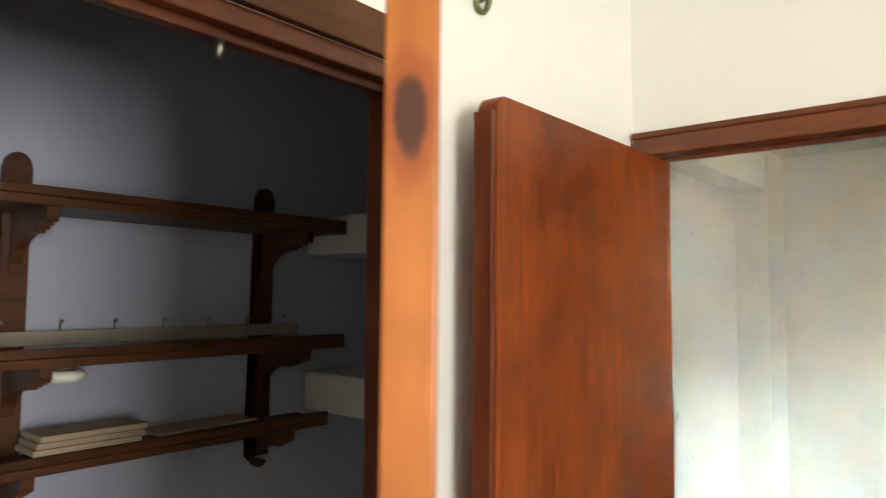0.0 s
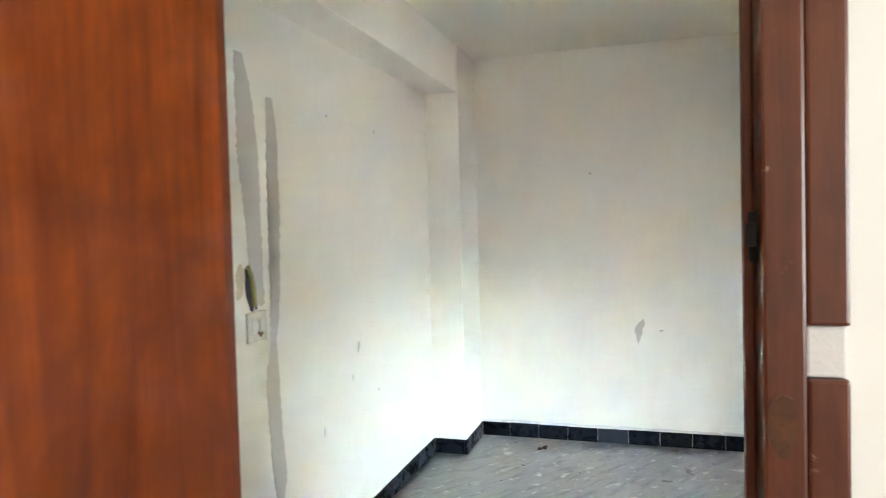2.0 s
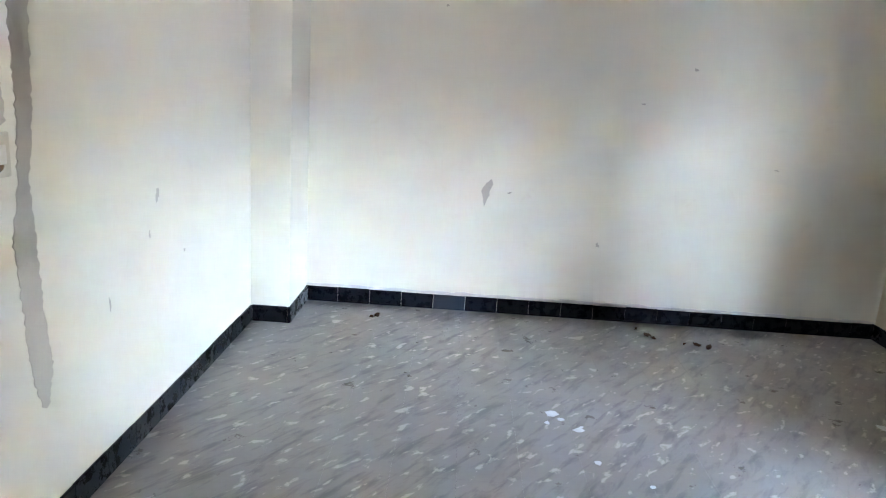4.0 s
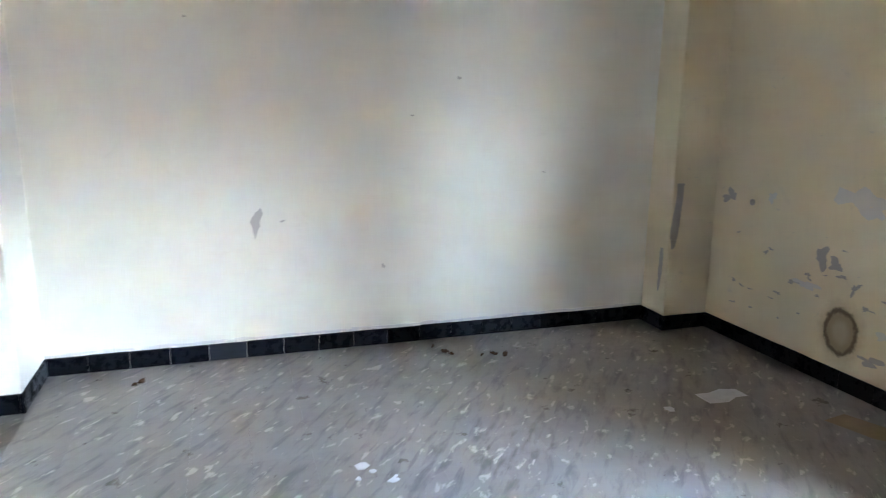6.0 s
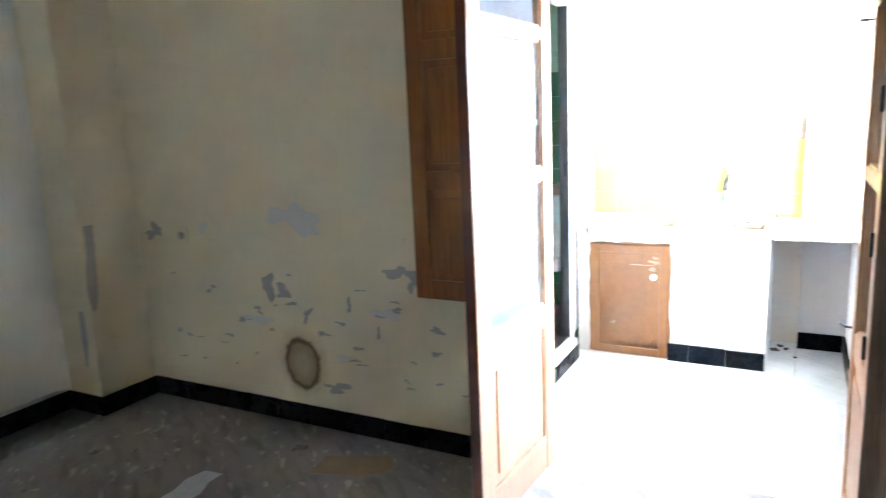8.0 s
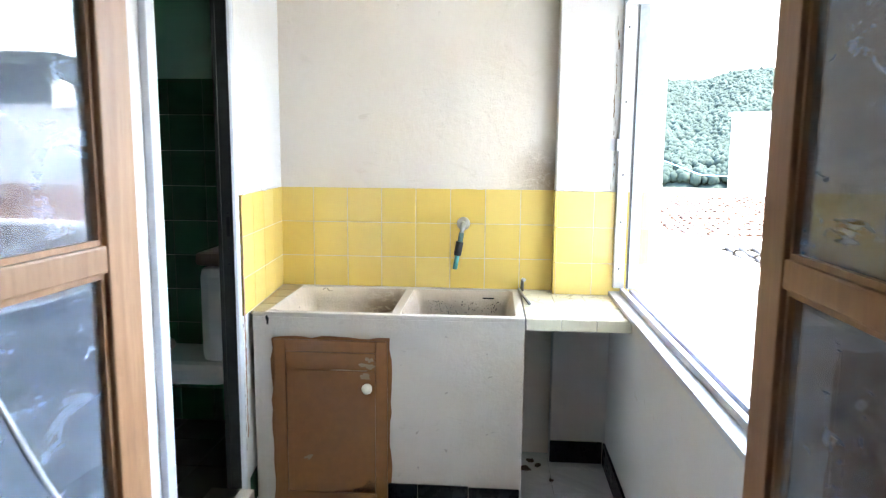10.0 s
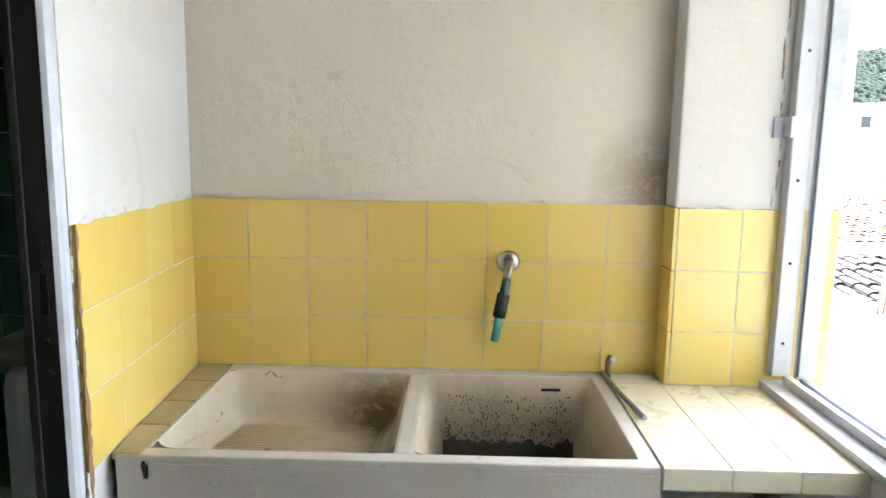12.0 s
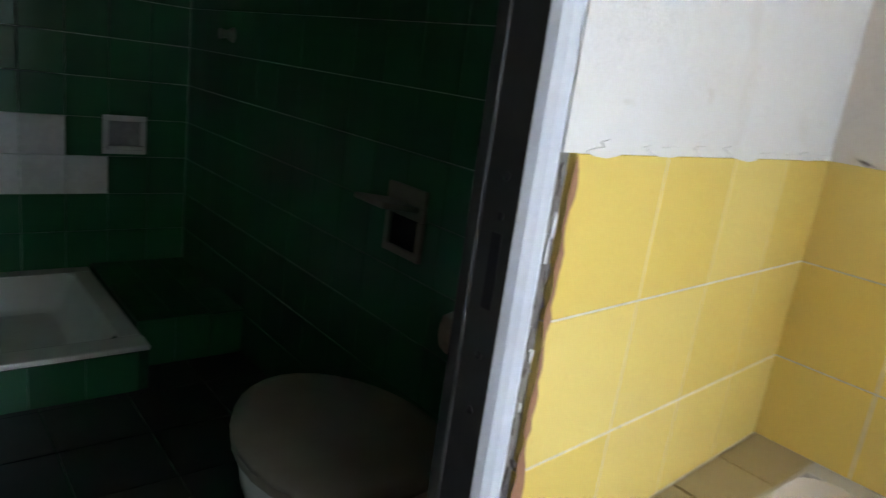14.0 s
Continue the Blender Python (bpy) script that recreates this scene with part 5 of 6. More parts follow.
def bath_tray():
    t = thing("shower_bath", "low white enamel shower bath in a green tiled surround", "bathtub")
    x0, x1, y0, y1, z = 2.80, 3.94, 4.93, BY - 0.002, BZ + 0.16
    part("rim_front", boxes(((x0, y0 - 0.008, z - 0.02), (x1 + 0.004, y0 + 0.09, z)), bevel=0.008), M_PORC, t)
    part("rim_back", boxes(((x0, y1 - 0.07, z - 0.02), (x1, y1, z)), bevel=0.006), M_PORC, t)
    part("rim_end", boxes(((x1 - 0.07, y0 + 0.09, z - 0.02), (x1, y1 - 0.07, z)), bevel=0.006), M_PORC, t)
    part("rim_end", boxes(((x0, y0 + 0.09, z - 0.02), (x0 + 0.07, y1 - 0.07, z)), bevel=0.006), M_PORC, t)
    bm = bmesh.new()
    loops = []
    for ins, dz in ((0.0, -0.004), (0.02, -0.03), (0.06, -0.11), (0.10, -0.125)):
        xa, xb, ya, yb = x0 + 0.068 + ins, x1 - 0.068 - ins, y0 + 0.088 + ins, y1 - 0.068 - ins
        r = 0.05
        lp = []
        for cx, cy, a0 in ((xb - r, yb - r, 0), (xa + r, yb - r, 90), (xa + r, ya + r, 180), (xb - r, ya + r, 270)):
            for q in range(4):
                a = radians(a0 + q * 30)
                lp.append(bm.verts.new((cx + r * math.cos(a), cy + r * math.sin(a), z + dz)))
        loops.append(lp)
    n = len(loops[0])
    for l0, l1 in zip(loops, loops[1:]):
        for i in range(n):
            f = bm.faces.new((l0[i], l0[(i + 1) % n], l1[(i + 1) % n], l1[i]))
            f.smooth = True
    bm.faces.new(loops[-1])
    bmesh.ops.recalc_face_normals(bm, faces=bm.faces)
    part("basin", bm, M_PORC, t)
    part("drain", lathe([(0.0, 0), (0.026, 0), (0.022, 0.003), (0.0, 0.002)], 18, (3.45, 5.35, z - 0.1245)), M_IRON, t)
    part("core", boxes(((x0, y0, BZ), (x1, y0 + 0.05, z - 0.02)), ((x0, y0 + 0.05, BZ), (x1, y1, BZ + 0.02))), M_GGROUT, t)
    for i in range(7):
        part("front_tile", boxes(((x0 + 0.158 * i + 0.001, y0 - 0.008, BZ + 0.001), (min(x1, x0 + 0.158 * (i + 1)), y0, z - 0.021)), bevel=0.001), M_GREEN, t)
    b = thing("tiled_bench", "low green tiled bench beside the bath", "bench")
    part("core", boxes(((x1 + 0.008, 5.10, BZ), (BX - 0.01, BY - 0.012, z + 0.008))), M_GGROUT, b)
    for i in range(3):
        xa, xb = x1 + 0.008 + 0.132 * i, x1 + 0.007 + 0.132 * (i + 1)
        part("front_tile", boxes(((xa, 5.092, BZ + 0.001), (xb - 0.001, 5.10, z + 0.008)), bevel=0.001), M_GREEN, b)
        for j in range(5):
            part("top_tile", boxes(((xa, 5.094 + 0.139 * j, z + 0.008), (xb - 0.001, 5.232 + 0.139 * j, z + 0.016)), bevel=0.001), M_GREEN, b)


bath_tray()
sd = thing("soap_dish", "recessed white ceramic soap dish in the green tiles", "soap dish")
fx, fz = 4.075, 0.845
part("surround", boxes(((fx - 0.085, BY - 0.02, fz - 0.08), (fx + 0.085, BY - 0.009, fz - 0.055)), ((fx - 0.085, BY - 0.02, fz + 0.055), (fx + 0.085, BY - 0.009, fz + 0.08)), ((fx - 0.085, BY - 0.02, fz - 0.055), (fx - 0.06, BY - 0.009, fz + 0.055)), ((fx + 0.06, BY - 0.02, fz - 0.055), (fx + 0.085, BY - 0.009, fz + 0.055)), bevel=0.004), M_PORC, sd)
part("hollow", boxes(((fx - 0.06, BY - 0.012, fz - 0.055), (fx + 0.06, BY - 0.009, fz + 0.055))), M_GALV, sd)
part("lip", boxes(((fx - 0.07, BY - 0.045, fz - 0.06), (fx + 0.07, BY - 0.0205, fz - 0.042)), bevel=0.006), M_PORC, sd)
tp = thing("paper_holder", "recessed ceramic paper holder with a raised flap", "paper holder")
ty, tz = 4.13, 0.885
part("surround", boxes(((BX - 0.022, ty - 0.08, tz - 0.085), (BX - 0.009, ty + 0.08, tz - 0.065)), ((BX - 0.022, ty - 0.08, tz + 0.02), (BX - 0.009, ty + 0.08, tz + 0.10)), ((BX - 0.022, ty - 0.08, tz - 0.065), (BX - 0.009, ty - 0.06, tz + 0.02)), ((BX - 0.022, ty + 0.06, tz - 0.065), (BX - 0.009, ty + 0.08, tz + 0.02)), bevel=0.003), M_LID, tp)
part("hollow", boxes(((BX - 0.013, ty - 0.06, tz - 0.065), (BX - 0.009, ty + 0.06, tz + 0.02))), M_DARK, tp)
part("flap", boxes(((-0.115, -0.066, -0.008), (0.0, 0.066, 0.008)), bevel=0.007), M_LID, tp, "", pose(BX - 0.022, ty, tz + 0.05, 0, 8, 0))
sv = thing("shower_valve", "small chrome shower tap on the bathroom wall", "tap")
part("rose", lathe([(0.0, 0), (0.028, 0), (0.02, -0.016), (0.0, -0.018)], 18, (BX - 0.009, 5.33, 1.30), axis='x'), M_CHROME, sv)
part("handle", tube([(BX - 0.026, 5.33, 1.30), (BX - 0.06, 5.33, 1.30)], [0.012, 0.02], 12), M_CHROME, sv)


# ---- outside: roofs, houses, hill ----
structure("ground", boxes(((-600, -900, -7.2), (900, 400, -7.0))), M_GROUND, "dry ground between the houses")
structure("facade", boxes(((XO, 1.50, -7.0), (XB + 0.35, 1.55, -0.2)), ((XB + 0.15, 1.45, -0.2), (XB + 0.35, 2.2, H + 0.3))), M_EXTW, "white rendered facade under the window")


def barrel_tile_mesh(name, length, width, up, mat):
    """One curved clay tile, convex or hollow, along x."""
    bm = bmesh.new()
    n = 5
    rows = []
    for x, w in ((0, width), (length, width * 0.8)):
        row = []
        for k in range(n + 1):
            a = math.pi * k / n
            row.append((x, -w / 2 * math.cos(a), up * w * 0.42 * math.sin(a)))
        rows.append(row)
    for off in (0.0, 0.014 * up):
        v = [[bm.verts.new((x, y, z - off)) for x, y, z in r] for r in rows]
        for k in range(n):
            f = bm.faces.new((v[0][k], v[0][k + 1], v[1][k + 1], v[1][k]) if off == 0 else (v[1][k], v[1][k + 1], v[0][k + 1], v[0][k]))
            f.smooth = True
    return mesh_of(name, bm, mat)


def tiled_roof(name, label, origin, ncol, nrow, pitch, slope, mat, seed, parts):
    """A roof whose tiles run along x and rise with slope; parts: how many pieces of their own."""
    r = random.Random(seed)
    roof = thing(name, label, "roof", pose(*origin, 0, -slope, 0))
    L = nrow * 0.34
    part("deck", boxes(((0, 0, -0.16), (L, ncol * pitch, -0.02))), mat, roof)
    cap = barrel_tile_mesh("roof_tile", 0.42, pitch * 0.78, 1, mat)
    count = 0
    rest = []
    for j in range(ncol):
        for i in range(nrow):
            p = pose(0.34 * i + r.uniform(-0.02, 0.02), pitch * (j + 0.5) + r.uniform(-0.012, 0.012), 0.015 + 0.012 + r.uniform(-0.006, 0.012), 0, 2.0 + r.uniform(-1.5, 1.5), r.uniform(-3, 3))
            if count < parts:
                o = new("roof_tile", cap)
                o.parent = roof
                o.matrix_basis = p
                count += 1
            else:
                rest.append(p)
    if rest:
        base = [v.co.copy() for v in cap.vertices]
        polys = [tuple(p.vertices) for p in cap.polygons]
        vs, fs = [], []
        for p in rest:
            k = len(vs)
            vs += [tuple(p @ c) for c in base]
            fs += [tuple(q + k for q in f) for f in polys]
        me = bpy.data.meshes.new("roof_tiles")
        me.from_pydata(vs, [], fs)
        me.materials.append(mat)
        o = tagged(new("roof_tiles", me), kind="stuff")
        o.parent = roof
    return roof


def vary_by_piece(m):
    """Each tile its own tone: by object and by island."""
    nt = m.node_tree
    b = nt.nodes["Principled BSDF"]
    src = b.inputs["Base Color"].links[0].from_socket
    oi, geo = nt.nodes.new("ShaderNodeObjectInfo"), nt.nodes.new("ShaderNodeNewGeometry")
    s = add(nt, "ShaderNodeMath")
    s.operation = 'ADD'
    nt.links.new(oi.outputs["Random"], s.inputs[0])
    nt.links.new(geo.outputs["Random Per Island"], s.inputs[1])
    mr = add(nt, "ShaderNodeMapRange")
    mr.inputs["From Max"].default_value = 2.0
    mr.inputs["To Min"].default_value, mr.inputs["To Max"].default_value = 0.45, 1.9
    nt.links.new(s.outputs[0], mr.inputs["Value"])
    hs = nt.nodes.new("ShaderNodeHueSaturation")
    nt.links.new(mr.outputs[0], hs.inputs["Value"])
    nt.links.new(src, hs.inputs["Color"])
    nt.links.new(hs.outputs[0], b.inputs["Base Color"])


vary_by_piece(M_ROOF)
vary_by_piece(M_ROOFG)
tiled_roof("tiled_roof", "lichened grey and ochre barrel tile roof below the window", (4.4, -9.6, -1.05), 46, 25, 0.21, 6.0, M_ROOFG, 1, 290)
tiled_roof("tiled_roof", "pinkish clay barrel tile roof of the next house", (13.2, -16.0, -0.55), 72, 26, 0.22, 4.5, M_ROOF, 2, 0)
structure("roof_wall", boxes(((12.9, -9.6, -7), (13.15, 0.6, 0.0)), ((4.45, -9.6, -7), (12.9, 0.3, -1.2)), ((13.15, -16, -7), (22, -0.2, -0.75))), M_EXTW, "pale walls under the neighbouring roofs")


def parapet_block():
    p = thing("roof_parapet", "white rendered parapet wall on the neighbouring roof", "wall")
    part("wall", boxes(((6.08, 0.07, -3.0), (9.5, 0.62, 0.47)), bevel=0.01), M_EXTW, p)
    part("coping", boxes(((6.06, 0.06, 0.47), (9.5, 0.63, 0.50)), bevel=0.008), M_EXTW, p)


parapet_block()


def mast():
    a = thing("antenna_mast", "rusty antenna mast with taped cables and a grid antenna", "antenna")
    b0, b1 = Vector((6.30, 0.165, 0.50)), Vector((6.08, -0.04, 3.7))

    def at(u):
        return b0 + (b1 - b0) * u
    part("pole", tube([at(0), at(1)], 0.022, 10), M_IRON, a)
    for k, mt in ((0, M_COPPER), (1, M_WASH)):
        pts = [at(u) + Vector((-0.03 + 0.018 * math.sin(9 * u + 2 * k), 0.02 * math.cos(8 * u + 3 * k), 0)) for u in [i / 24 for i in range(25)]]
        part("cable", tube(pts, 0.008, 6), mt, a)
    for u in (0.10, 0.19, 0.30, 0.44, 0.62, 0.75):
        part("tape", tube([at(u), at(u + 0.02)], 0.036, 10), M_RUBBER, a)
    part("amplifier", boxes(((-0.05, -0.03, -0.04), (0.03, 0.03, 0.05)), bevel=0.006), M_RUBBER, a, "small black amplifier box", Matrix.Translation(at(0.335) + Vector((-0.06, 0.02, 0))))
    c = at(0.66)
    part("boom", tube([c + Vector((-0.08, 0.03, -0.01)), c + Vector((0.05, -0.9, 0.03))], 0.012, 8), M_WASH, a)
    for s in (1, -1):
        for k in range(7):
            p = c + Vector((0.02, -0.12 - 0.05 * k, s * (0.04 + 0.055 * k)))
            part("reflector_bar", tube([p + Vector((-0.16, 0.02, 0)), p + Vector((0.16, -0.02, 0))], 0.004, 5), M_GALV, a)
        for dx in (-0.16, 0.16):
            part("reflector_side", tube([c + Vector((0.02 + dx, -0.12, s * 0.04)), c + Vector((0.02 + dx, -0.42, s * 0.37))], 0.005, 5), M_GALV, a)
    for k in range(8):
        q = c + Vector((0.01, -0.3 - 0.08 * k, 0.01))
        part("director", tube([q + Vector((0, 0, -0.09)), q + Vector((0, 0, 0.09))], 0.004, 5), M_GALV, a)
    c2 = at(0.93)
    part("top_boom", tube([c2 + Vector((0.5, 0.3, 0)), c2 + Vector((-0.6, -0.5, 0))], 0.010, 6), M_GALV, a)
    for k in range(11):
        q = c2 + Vector((0.5 - 0.11 * k, 0.3 - 0.08 * k, 0))
        part("top_director", tube([q + Vector((0, 0, -0.10)), q + Vector((0, 0, 0.10))], 0.004, 5), M_GALV, a)


mast()
rope = thing("blue_rope", "blue clothes rope tied to the antenna mast", "rope")
part("line", tube([(9.9, 0.25, 1.36), (8.2, 0.20, 1.20), (6.23, 0.12, 1.22)], 0.006, 6), M_BLUE, rope)
part("coil", tube([(6.23 + 0.055 * math.cos(a), 0.12 + 0.055 * math.sin(a), 1.22 + 0.012 * math.sin(3 * a)) for a in [k * 0.7 for k in range(28)]], 0.010, 6), M_BLUE, rope)


def white_house(origin, w, d, h, turn, wins, label, chimneys=()):
    hs = thing("house", label, "house", pose(*origin, 0, 0, turn))
    wall = part("wall", boxes(((0, 0, 0), (w, d, h)), bevel=0.03), M_EXTW, hs)
    part("roof", boxes(((-0.1, -0.1, h), (w + 0.1, d + 0.1, h + 0.12)), bevel=0.02), M_EXTW, hs)
    for x, z, ww, hh in wins:
        o = part("window", boxes(((x, -0.02, z), (x + ww, 0.01, z + hh))), M_DARK, hs)
        part("window_frame", boxes(((x - 0.06, -0.05, z - 0.06), (x + ww + 0.06, -0.021, z)), ((x - 0.06, -0.05, z + hh), (x + ww + 0.06, -0.021, z + hh + 0.06)), ((x - 0.06, -0.05, z), (x, -0.021, z + hh)), ((x + ww, -0.05, z), (x + ww + 0.06, -0.021, z + hh))), M_GALV, o)
    for x, y, s, t in chimneys:
        c = part("chimney", boxes(((x, y, h + 0.12), (x + s, y + s, h + 0.12 + t)), bevel=0.02), M_EXTW, hs)
        part("chimney_cap", prism([(x - 0.12, h + 0.12 + t), (x + s + 0.12, h + 0.12 + t), (x + s / 2, h + 0.4 + t)], y - 0.1, y + s + 0.1, 'y'), M_EXTW, c)
    return hs


white_house((27.5, -6.5, -7.0), 22, 10, 9.85, -118, ((4.57, 9.2, 0.28, 0.36), (12.5, 8.2, 0.5, 0.6), (16, 7.4, 0.9, 1.2)), "large plain white rendered house with small windows", ((1.9, 2, 0.8, 0.7), (9.5, 3, 0.7, 0.9)))
white_house((9, -33, -7.0), 18, 9, 9.2, 174, ((3, 7.2, 0.8, 1.1), (7, 7.2, 0.8, 1.1), (11, 7.2, 0.8, 1.1)), "white rendered house across the roofs", ((4, 2, 0.7, 0.9),))
flue = thing("roof_flue", "thin grey metal roof flue", "flue")
part("pipe", tube([(21.5, -5.75, -0.4), (21.5, -5.75, 3.1)], 0.09, 10), M_GALV, flue)
part("cowl", tube([(21.5, -5.75, 3.1), (21.5, -5.75, 3.28)], [0.2, 0.17], 10), M_GALV, flue)


def hill():
    """A ring of wooded hills with an uneven skyline of tree clumps."""
    r = random.Random(21)
    vs, fs = [], []
    n, m = 150, 14
    for i in range(n + 1):
        a = radians(-150 + 150 * i / n)
        top = 47 + 14 * noise.noise((i * 0.07, 1.3, 0)) + 7 * noise.noise((i * 0.21, 4.3, 0))
        for j in range(m + 1):
            u = j / m
            d = 190 + 150 * u
            z = -8 + top * (u ** 0.8) + 2.2 * noise.noise((i * 0.9, j * 1.1, 7))
            vs.append((d * math.cos(a), d * math.sin(a), z))
    for i in range(n):
        for j in range(m):
            k = i * (m + 1) + j
            fs.append((k, k + m + 1, k + m + 2, k + 1))
    me = bpy.data.meshes.new("hill")
    me.from_pydata(vs, [], fs)
    me.materials.append(M_PINET)
    tagged(new("hill", me), "hazy green wooded hillside", "", "", "structure")
    # crowns of the wood
    ico = bmesh.new()
    bmesh.ops.create_icosphere(ico, subdivisions=1, radius=1.0)
    base = [v.co.copy() for v in ico.verts]
    tris = [tuple(v.index for v in f.verts) for f in ico.faces]
    ico.free()
    cv, cf = [], []
    for _ in range(26000):
        i, u = r.uniform(78, 138), r.uniform(0.02, 1.0)
        a = radians(-150 + 150 * i / n)
        top = 47 + 14 * noise.noise((i * 0.07, 1.3, 0)) + 7 * noise.noise((i * 0.21, 4.3, 0))
        d = 190 + 150 * u
        z = -8 + top * (u ** 0.8)
        s = r.uniform(0.7, 1.6)
        k = len(cv)
        for c in base:
            w = s * (1 + 0.35 * r.uniform(-1, 1))
            cv.append((d * math.cos(a) + c.x * w, d * math.sin(a) + c.y * w, z + 1.2 + c.z * w * 1.15))
        cf += [tuple(q + k for q in t) for t in tris]
    me = bpy.data.meshes.new("woodland")
    me.from_pydata(cv, [], cf)
    me.polygons.foreach_set("use_smooth", [True] * len(cf))
    me.materials.append(M_PINET)
    tagged(new("woodland", me), "pine trees covering the hillside", "trees", "", "stuff")


hill()


# ---- loose litter on the floor ----
def scrap(name, label, cat, x, y, pts, mat, turn, lift=0.004, group=""):
    s = thing(name, label, cat, pose(x, y, 0.001, 0, 0, turn), group)
    bm = prism(pts, 0, 0.0015)
    r = random.Random(int(abs(x * 100 + y * 10)))
    bmesh.ops.subdivide_edges(bm, edges=list(bm.edges), cuts=1)
    for v in bm.verts:
        v.co.z += r.uniform(0, lift)
    part("sheet", bm, mat, s)


scrap("paper_sheet", "torn white paper lying on the floor", "paper", 1.66, 4.11, [(-0.13, -0.05), (-0.03, -0.075), (0.05, -0.05), (0.125, -0.06), (0.13, 0.03), (0.05, 0.06), (-0.04, 0.05), (-0.12, 0.065)], M_PAPER, 8)
scrap("cardboard", "flat piece of brown cardboard on the floor", "cardboard", 2.07, 3.60, [(-0.17, -0.07), (0.13, -0.09), (0.17, 0.06), (-0.05, 0.09), (-0.18, 0.05)], M_CARD, 115, 0.003)
rr = random.Random(33)
for x, y, s in ((-0.266, 3.954, 0.035), (-0.235, 3.90, 0.02), (-0.166, 3.81, 0.028), (-0.15, 3.84, 0.014), (-0.13, 3.55, 0.022), (1.30, 4.05, 0.035), (0.9, 3.1, 0.02), (-0.3, 3.86, 0.016), (0.05, 3.4, 0.014)):
    scrap("plaster_flake", "small white plaster flake on the floor", "plaster flake", x, y, [(s * rr.uniform(0.6, 1.1) * math.cos(a), s * rr.uniform(0.5, 1.0) * math.sin(a)) for a in (0, 1.1, 2.0, 3.2, 4.1, 5.3)], M_PAPER, rr.uniform(0, 90), 0.003, "plaster flakes on the floor")
for x, y, s in ((0.466, 5.10, 0.026), (0.49, 5.05, 0.014), (0.74, 4.99, 0.020), (0.80, 4.96, 0.026), (0.66, 4.98, 0.010), (-1.22, 5.12, 0.022), (-1.25, 5.08, 0.014), (0.42, 5.2, 0.012)):
    scrap("dry_leaf", "curled dry brown leaf on the floor", "leaf", x, y, [(s * 1.3 * math.cos(a) * rr.uniform(0.7, 1.1), s * 0.6 * math.sin(a)) for a in (0, 0.8, 1.6, 2.4, 3.1, 4.0, 4.9, 5.6)], M_LEAF, rr.uniform(0, 180), 0.02, "dry leaves by the wall")
for x, y, s in ((4.20, 2.06, 0.03), (4.28, 2.03, 0.02), (4.24, 2.0, 0.016), (4.1, 1.95, 0.012)):
    scrap("rubble_crumb", "brown crumb of rubble by the wall", "rubble", x, y, [(s * math.cos(a) * rr.uniform(0.7, 1.1), s * 0.8 * math.sin(a)) for a in (0, 1.0, 2.1, 3.1, 4.2, 5.2)], M_LEAF, rr.uniform(0, 180), 0.012, "rubble crumbs under the shelf")


# ---- pieces of walls and floors ----
MESHES = {}


def piece(name, a, b, mat, parent, bevel=0.0015):
    """A tile: pieces of one size and material share a mesh."""
    size = tuple(round(q - p, 4) for p, q in zip(a, b))
    key = (name, size, mat.name)
    if key not in MESHES:
        MESHES[key] = mesh_of(name, boxes(((0, 0, 0), size), bevel=0) if not bevel else chamfered(size, bevel), mat)
    o = new(name, MESHES[key])
    o.parent = parent
    o.location = a
    return o


def chamfered(size, c):
    """A block with its six faces drawn in from the edges, one bevel round."""
    bm = bmesh.new()
    bmesh.ops.create_cube(bm, size=1.0)
    for v in bm.verts:
        v.co = Vector([(v.co[i] + 0.5) * size[i] for i in range(3)])
    bmesh.ops.bevel(bm, geom=list(bm.edges), offset=c, segments=1, affect='EDGES')
    return bm


def skirting(parent, axis, fixed, out, a, b, mat=M_BLACK, odd=None, h=0.10, length=0.21, seed=0):
    """Skirting tiles along x or y at a wall face, standing out by out."""
    r = random.Random(seed)
    p, i = a, 0
    while p < b - 0.01:
        q = min(b, p + length)
        dh = h + r.choice((0, 0, 0.002, -0.002))
        lo, hi = sorted((fixed, fixed + out * 0.011))
        m = odd[1] if odd and i in odd[0] else mat
        if axis == 'x':
            piece("skirting_tile", (p + 0.0008, lo, 0.0), (q - 0.0008, hi, dh), m, parent)
        else:
            piece("skirting_tile", (lo, p + 0.0008, 0.0), (hi, q - 0.0008, dh), m, parent)
        p, i = q, i + 1


skirting(wall_west, 'y', XL, 1, 2.584, 4.90, seed=1)
skirting(pillar_west, 'x', 4.90, -1, XL + 0.011, -1.72 + 0.011, seed=2)
skirting(pillar_west, 'y', -1.72, 1, 4.90, YF - 0.011, seed=3)
skirting(wall_north, 'x', YF, -1, -1.72, 2.0, odd=((4,), M_BLUET), seed=4)
skirting(pillar_east, 'y', 2.0, -1, 5.089, YF - 0.011, seed=5)
skirting(pillar_east, 'x', 5.10, -1, 2.0, XR - 0.011, seed=6)
skirting(wall_east, 'y', XR, -1, 2.96, 5.10, seed=7)
skirting(wall_east, 'y', XR, -1, YD, 1.71, seed=8)
skirting(sink_front, 'y', 3.83, -1, 2.10, 2.61, length=0.197, seed=9)
skirting(utility_pier, 'y', 4.30, -1, 1.712, 1.945, length=0.25, seed=10)
skirting(window_wall, 'x', YW, 1, XO + 0.02, 4.289, length=0.25, seed=11)
skirting(bath_floor, 'x', 3.10, -1, 2.53, 3.69, h=0.085, length=0.25, seed=12)
# lime crust along the top of the far skirting
for i in range(16):
    x = -1.70 + 0.23 * i
    part("lime_crust", blob('y', YF, x + 0.1, 0.112, 0.24, 0.020, rng, -0.003, 16, 0.5), M_WASH, wall_north)

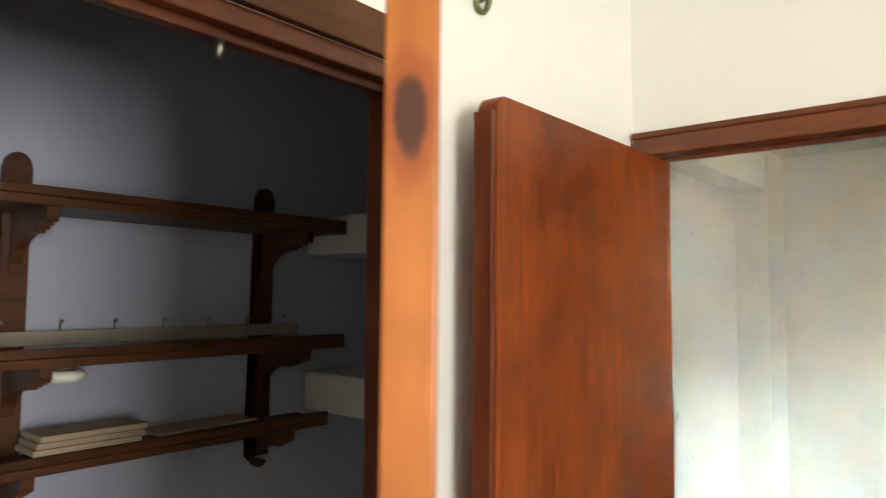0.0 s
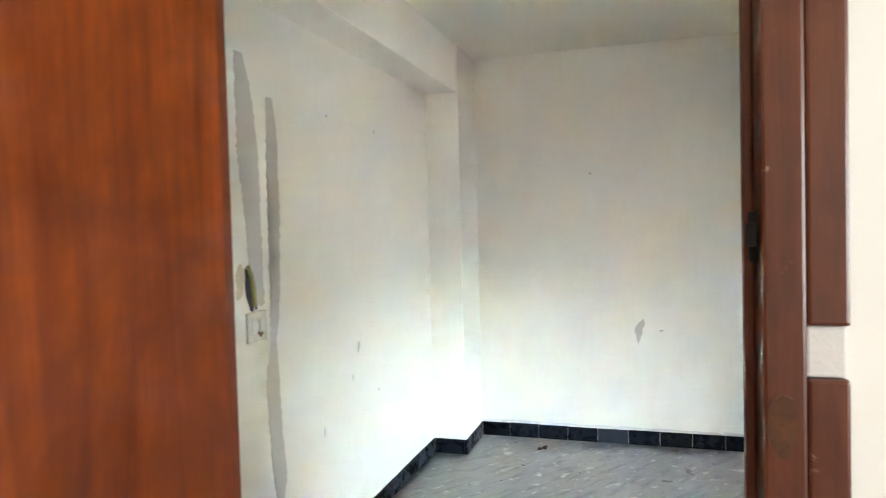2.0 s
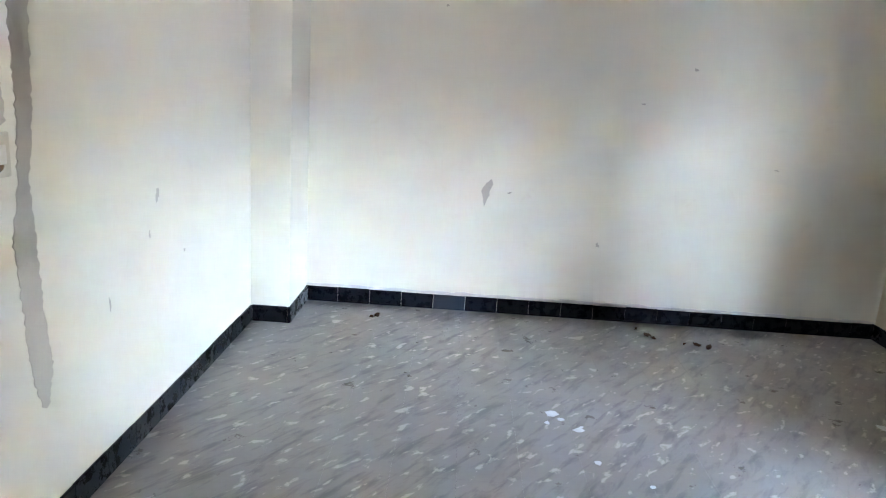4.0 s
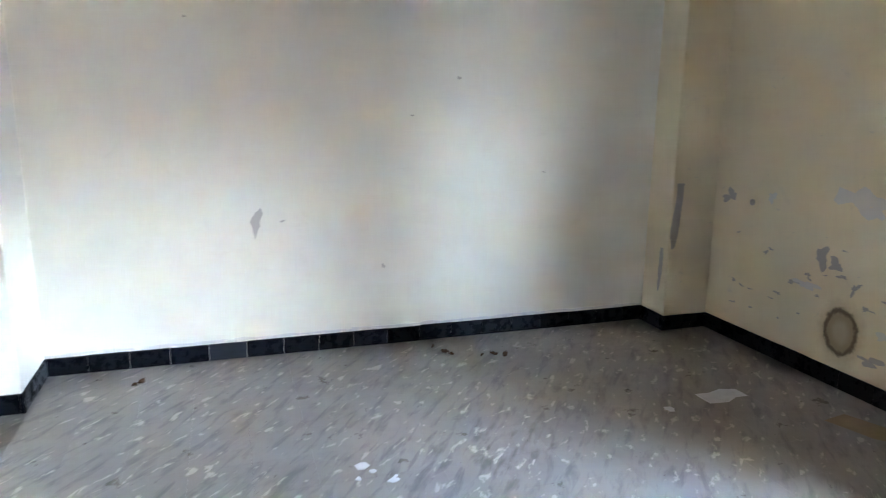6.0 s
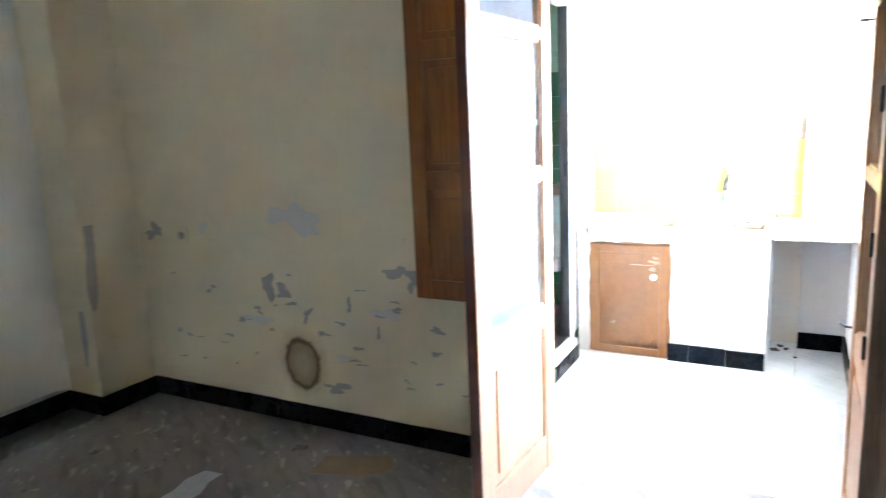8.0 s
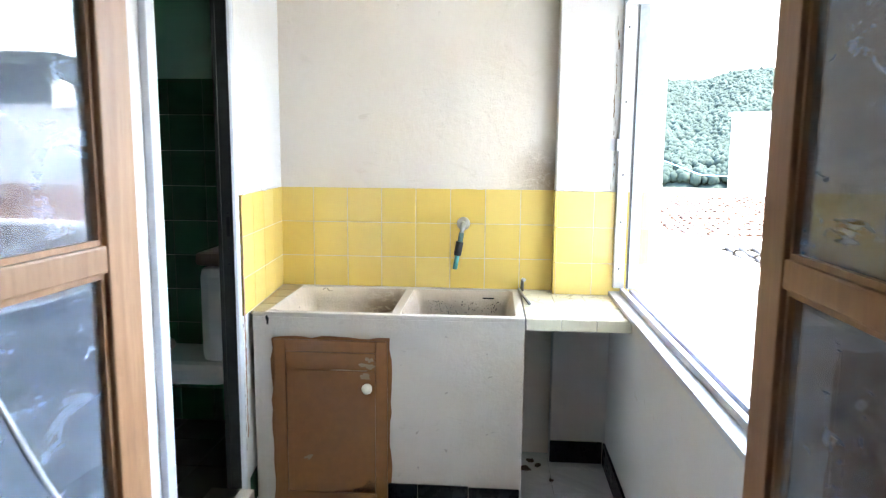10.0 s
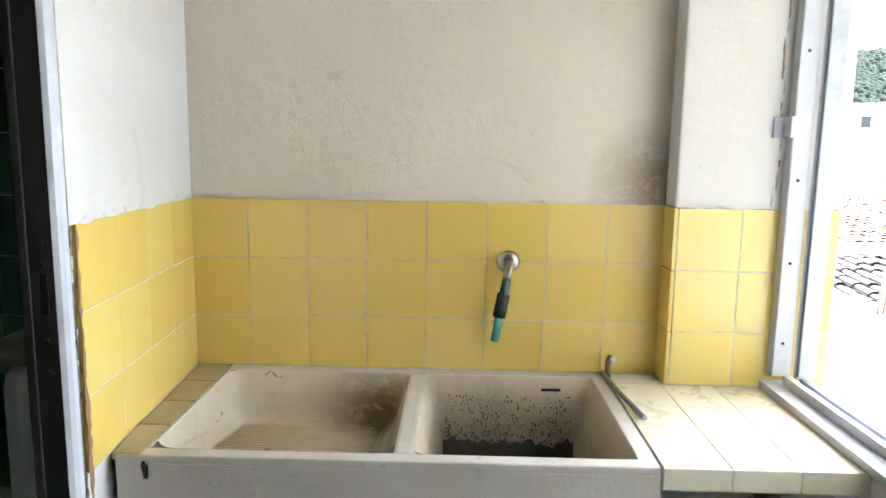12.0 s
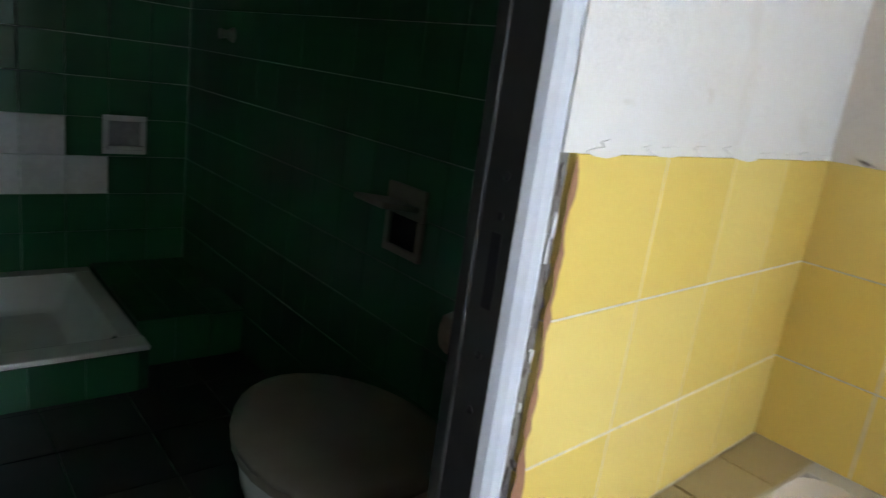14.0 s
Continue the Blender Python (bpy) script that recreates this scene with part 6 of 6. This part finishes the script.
# grout behind the yellow tiles
part("grout_bed", boxes(((XB - 0.0093, 1.956, 0.776), (XB, 3.185, 1.2265))), M_GROUT, utility_back)
part("grout_bed", boxes(((4.2907, 1.552, 0.776), (4.3, 1.9445, 1.2265))), M_GROUT, utility_pier)
part("grout_bed", boxes(((0.036, -0.0093, 0.776), (0.664, 0, 1.2265))), M_GROUT, wall_sink_end)
# yellow wall tiles
P = 0.156
for j in range(3):
    z0 = 1.228 - P * (j + 1)
    z0 = max(z0, 0.777)
    z1 = 1.228 - P * j - 0.0015
    y = 3.188
    for i in range(9):
        w = 0.153 if i == 0 else P
        y2 = max(1.9455, y - w)
        if y - y2 > 0.01:
            piece("wall_tile", (XB - 0.010, y2 + 0.001, z0), (XB, y - 0.001, z1), M_YELLOW, utility_back, 0.0012)
        y = y2
    piece("wall_tile", (4.290 + 0.001, 1.945, z0), (XB - 0.011, 1.955, z1), M_YELLOW, utility_pier, 0.0012)
    for i in range(2):
        piece("wall_tile", (4.290, 1.944 - P * (i + 1) + 0.002, z0), (4.300, 1.944 - P * i, z1), M_YELLOW, utility_pier, 0.0012)
    piece("wall_tile", (4.290, 1.552, z0), (4.300, 1.944 - 2 * P, z1), M_YELLOW, utility_pier, 0.0012)
    for i in range(4):
        piece("wall_tile", (0.0345 + 0.1572 * i, -0.010, z0), (0.0335 + 0.1572 * (i + 1), 0, z1), M_YELLOW, wall_sink_end, 0.0012)

# brown dirt in the joint between the pier and the window post
soil = random.Random(62)
for i in range(16):
    part("dirt_streak", blob('x', 4.2905, 1.712 + soil.uniform(0, 0.012), 1.25 + 0.045 * i, soil.uniform(0.003, 0.007), soil.uniform(0.015, 0.06), soil, -0.0008 - 0.00004 * i, 12, 0.5), M_RUST if i % 3 else M_DAB, utility_pier)
# plaster lapping unevenly over the top of the tiles
lap = random.Random(51)
for i in range(13):
    part("plaster_edge", blob('x', XB - 0.0096, 2.02 + 0.095 * i, 1.2315, lap.uniform(0.08, 0.14), lap.uniform(0.006, 0.013), lap, -0.0016, 18, 0.45), M_ROUGH, utility_back)
for i in range(7):
    part("plaster_edge", blob('y', -0.0096, 0.09 + 0.092 * i, 1.231, lap.uniform(0.07, 0.13), lap.uniform(0.006, 0.014), lap, -0.0016, 18, 0.5), M_WASH, wall_sink_end)
for i in range(4):
    part("plaster_edge", blob('x', 4.2904, 1.62 + 0.09 * i, 1.231, lap.uniform(0.08, 0.12), lap.uniform(0.005, 0.010), lap, -0.0014, 16, 0.4), M_WASH, utility_pier)

# green bathroom tiles
Q = 0.158
WHITE = {(4, 3), (4, 4), (4, 5), (3, 2), (3, 3), (3, 4), (3, 5)}
for j in range(10):
    z0, z1 = BZ + 0.002 + Q * j, BZ + Q * (j + 1)
    for i in range(11):
        xb = BX - 0.010 - Q * i
        white = (j, i) in WHITE
        piece("wall_tile", (xb - Q + 0.002, BY - 0.009, z0), (xb, BY, z1), M_WTILE if white else M_GREEN, bath_north, 0.001)
    for i in range(17):
        y0 = 3.202 + Q * i
        piece("wall_tile", (BX - 0.009, y0, z0), (BX, min(BY - 0.010, y0 + Q - 0.002), z1), M_GREEN, bath_east, 0.001)

# floor tiles
F = 0.25
ny = int((YF - YD) / F) + 1
for i in range(18):
    for j in range(ny):
        x0, y0 = XL + F * i, YF - F * (j + 1)
        x1, y1 = min(x0 + F, XO), y0 + F
        if x0 >= XO - 0.02:
            continue
        y0 = max(y0, 1.27)
        piece("floor_tile", (x0 + 0.0003, y0 + 0.0003, -0.004), (x1 - 0.0003, y1 - 0.0003, 0.0), M_FLOOR, floor, 0)
for i in range(8):
    for j in range(6):
        x0, y0 = XO + F * i, YW + F * j
        x1, y1 = min(x0 + F, XB), min(y0 + F, 3.15)
        if x1 - x0 > 0.02 and y1 - y0 > 0.02:
            piece("floor_tile", (x0 + 0.0008, y0 + 0.0008, -0.004), (x1 - 0.0008, y1 - 0.0008, 0.0), M_LFLOOR, utility_floor, 0)
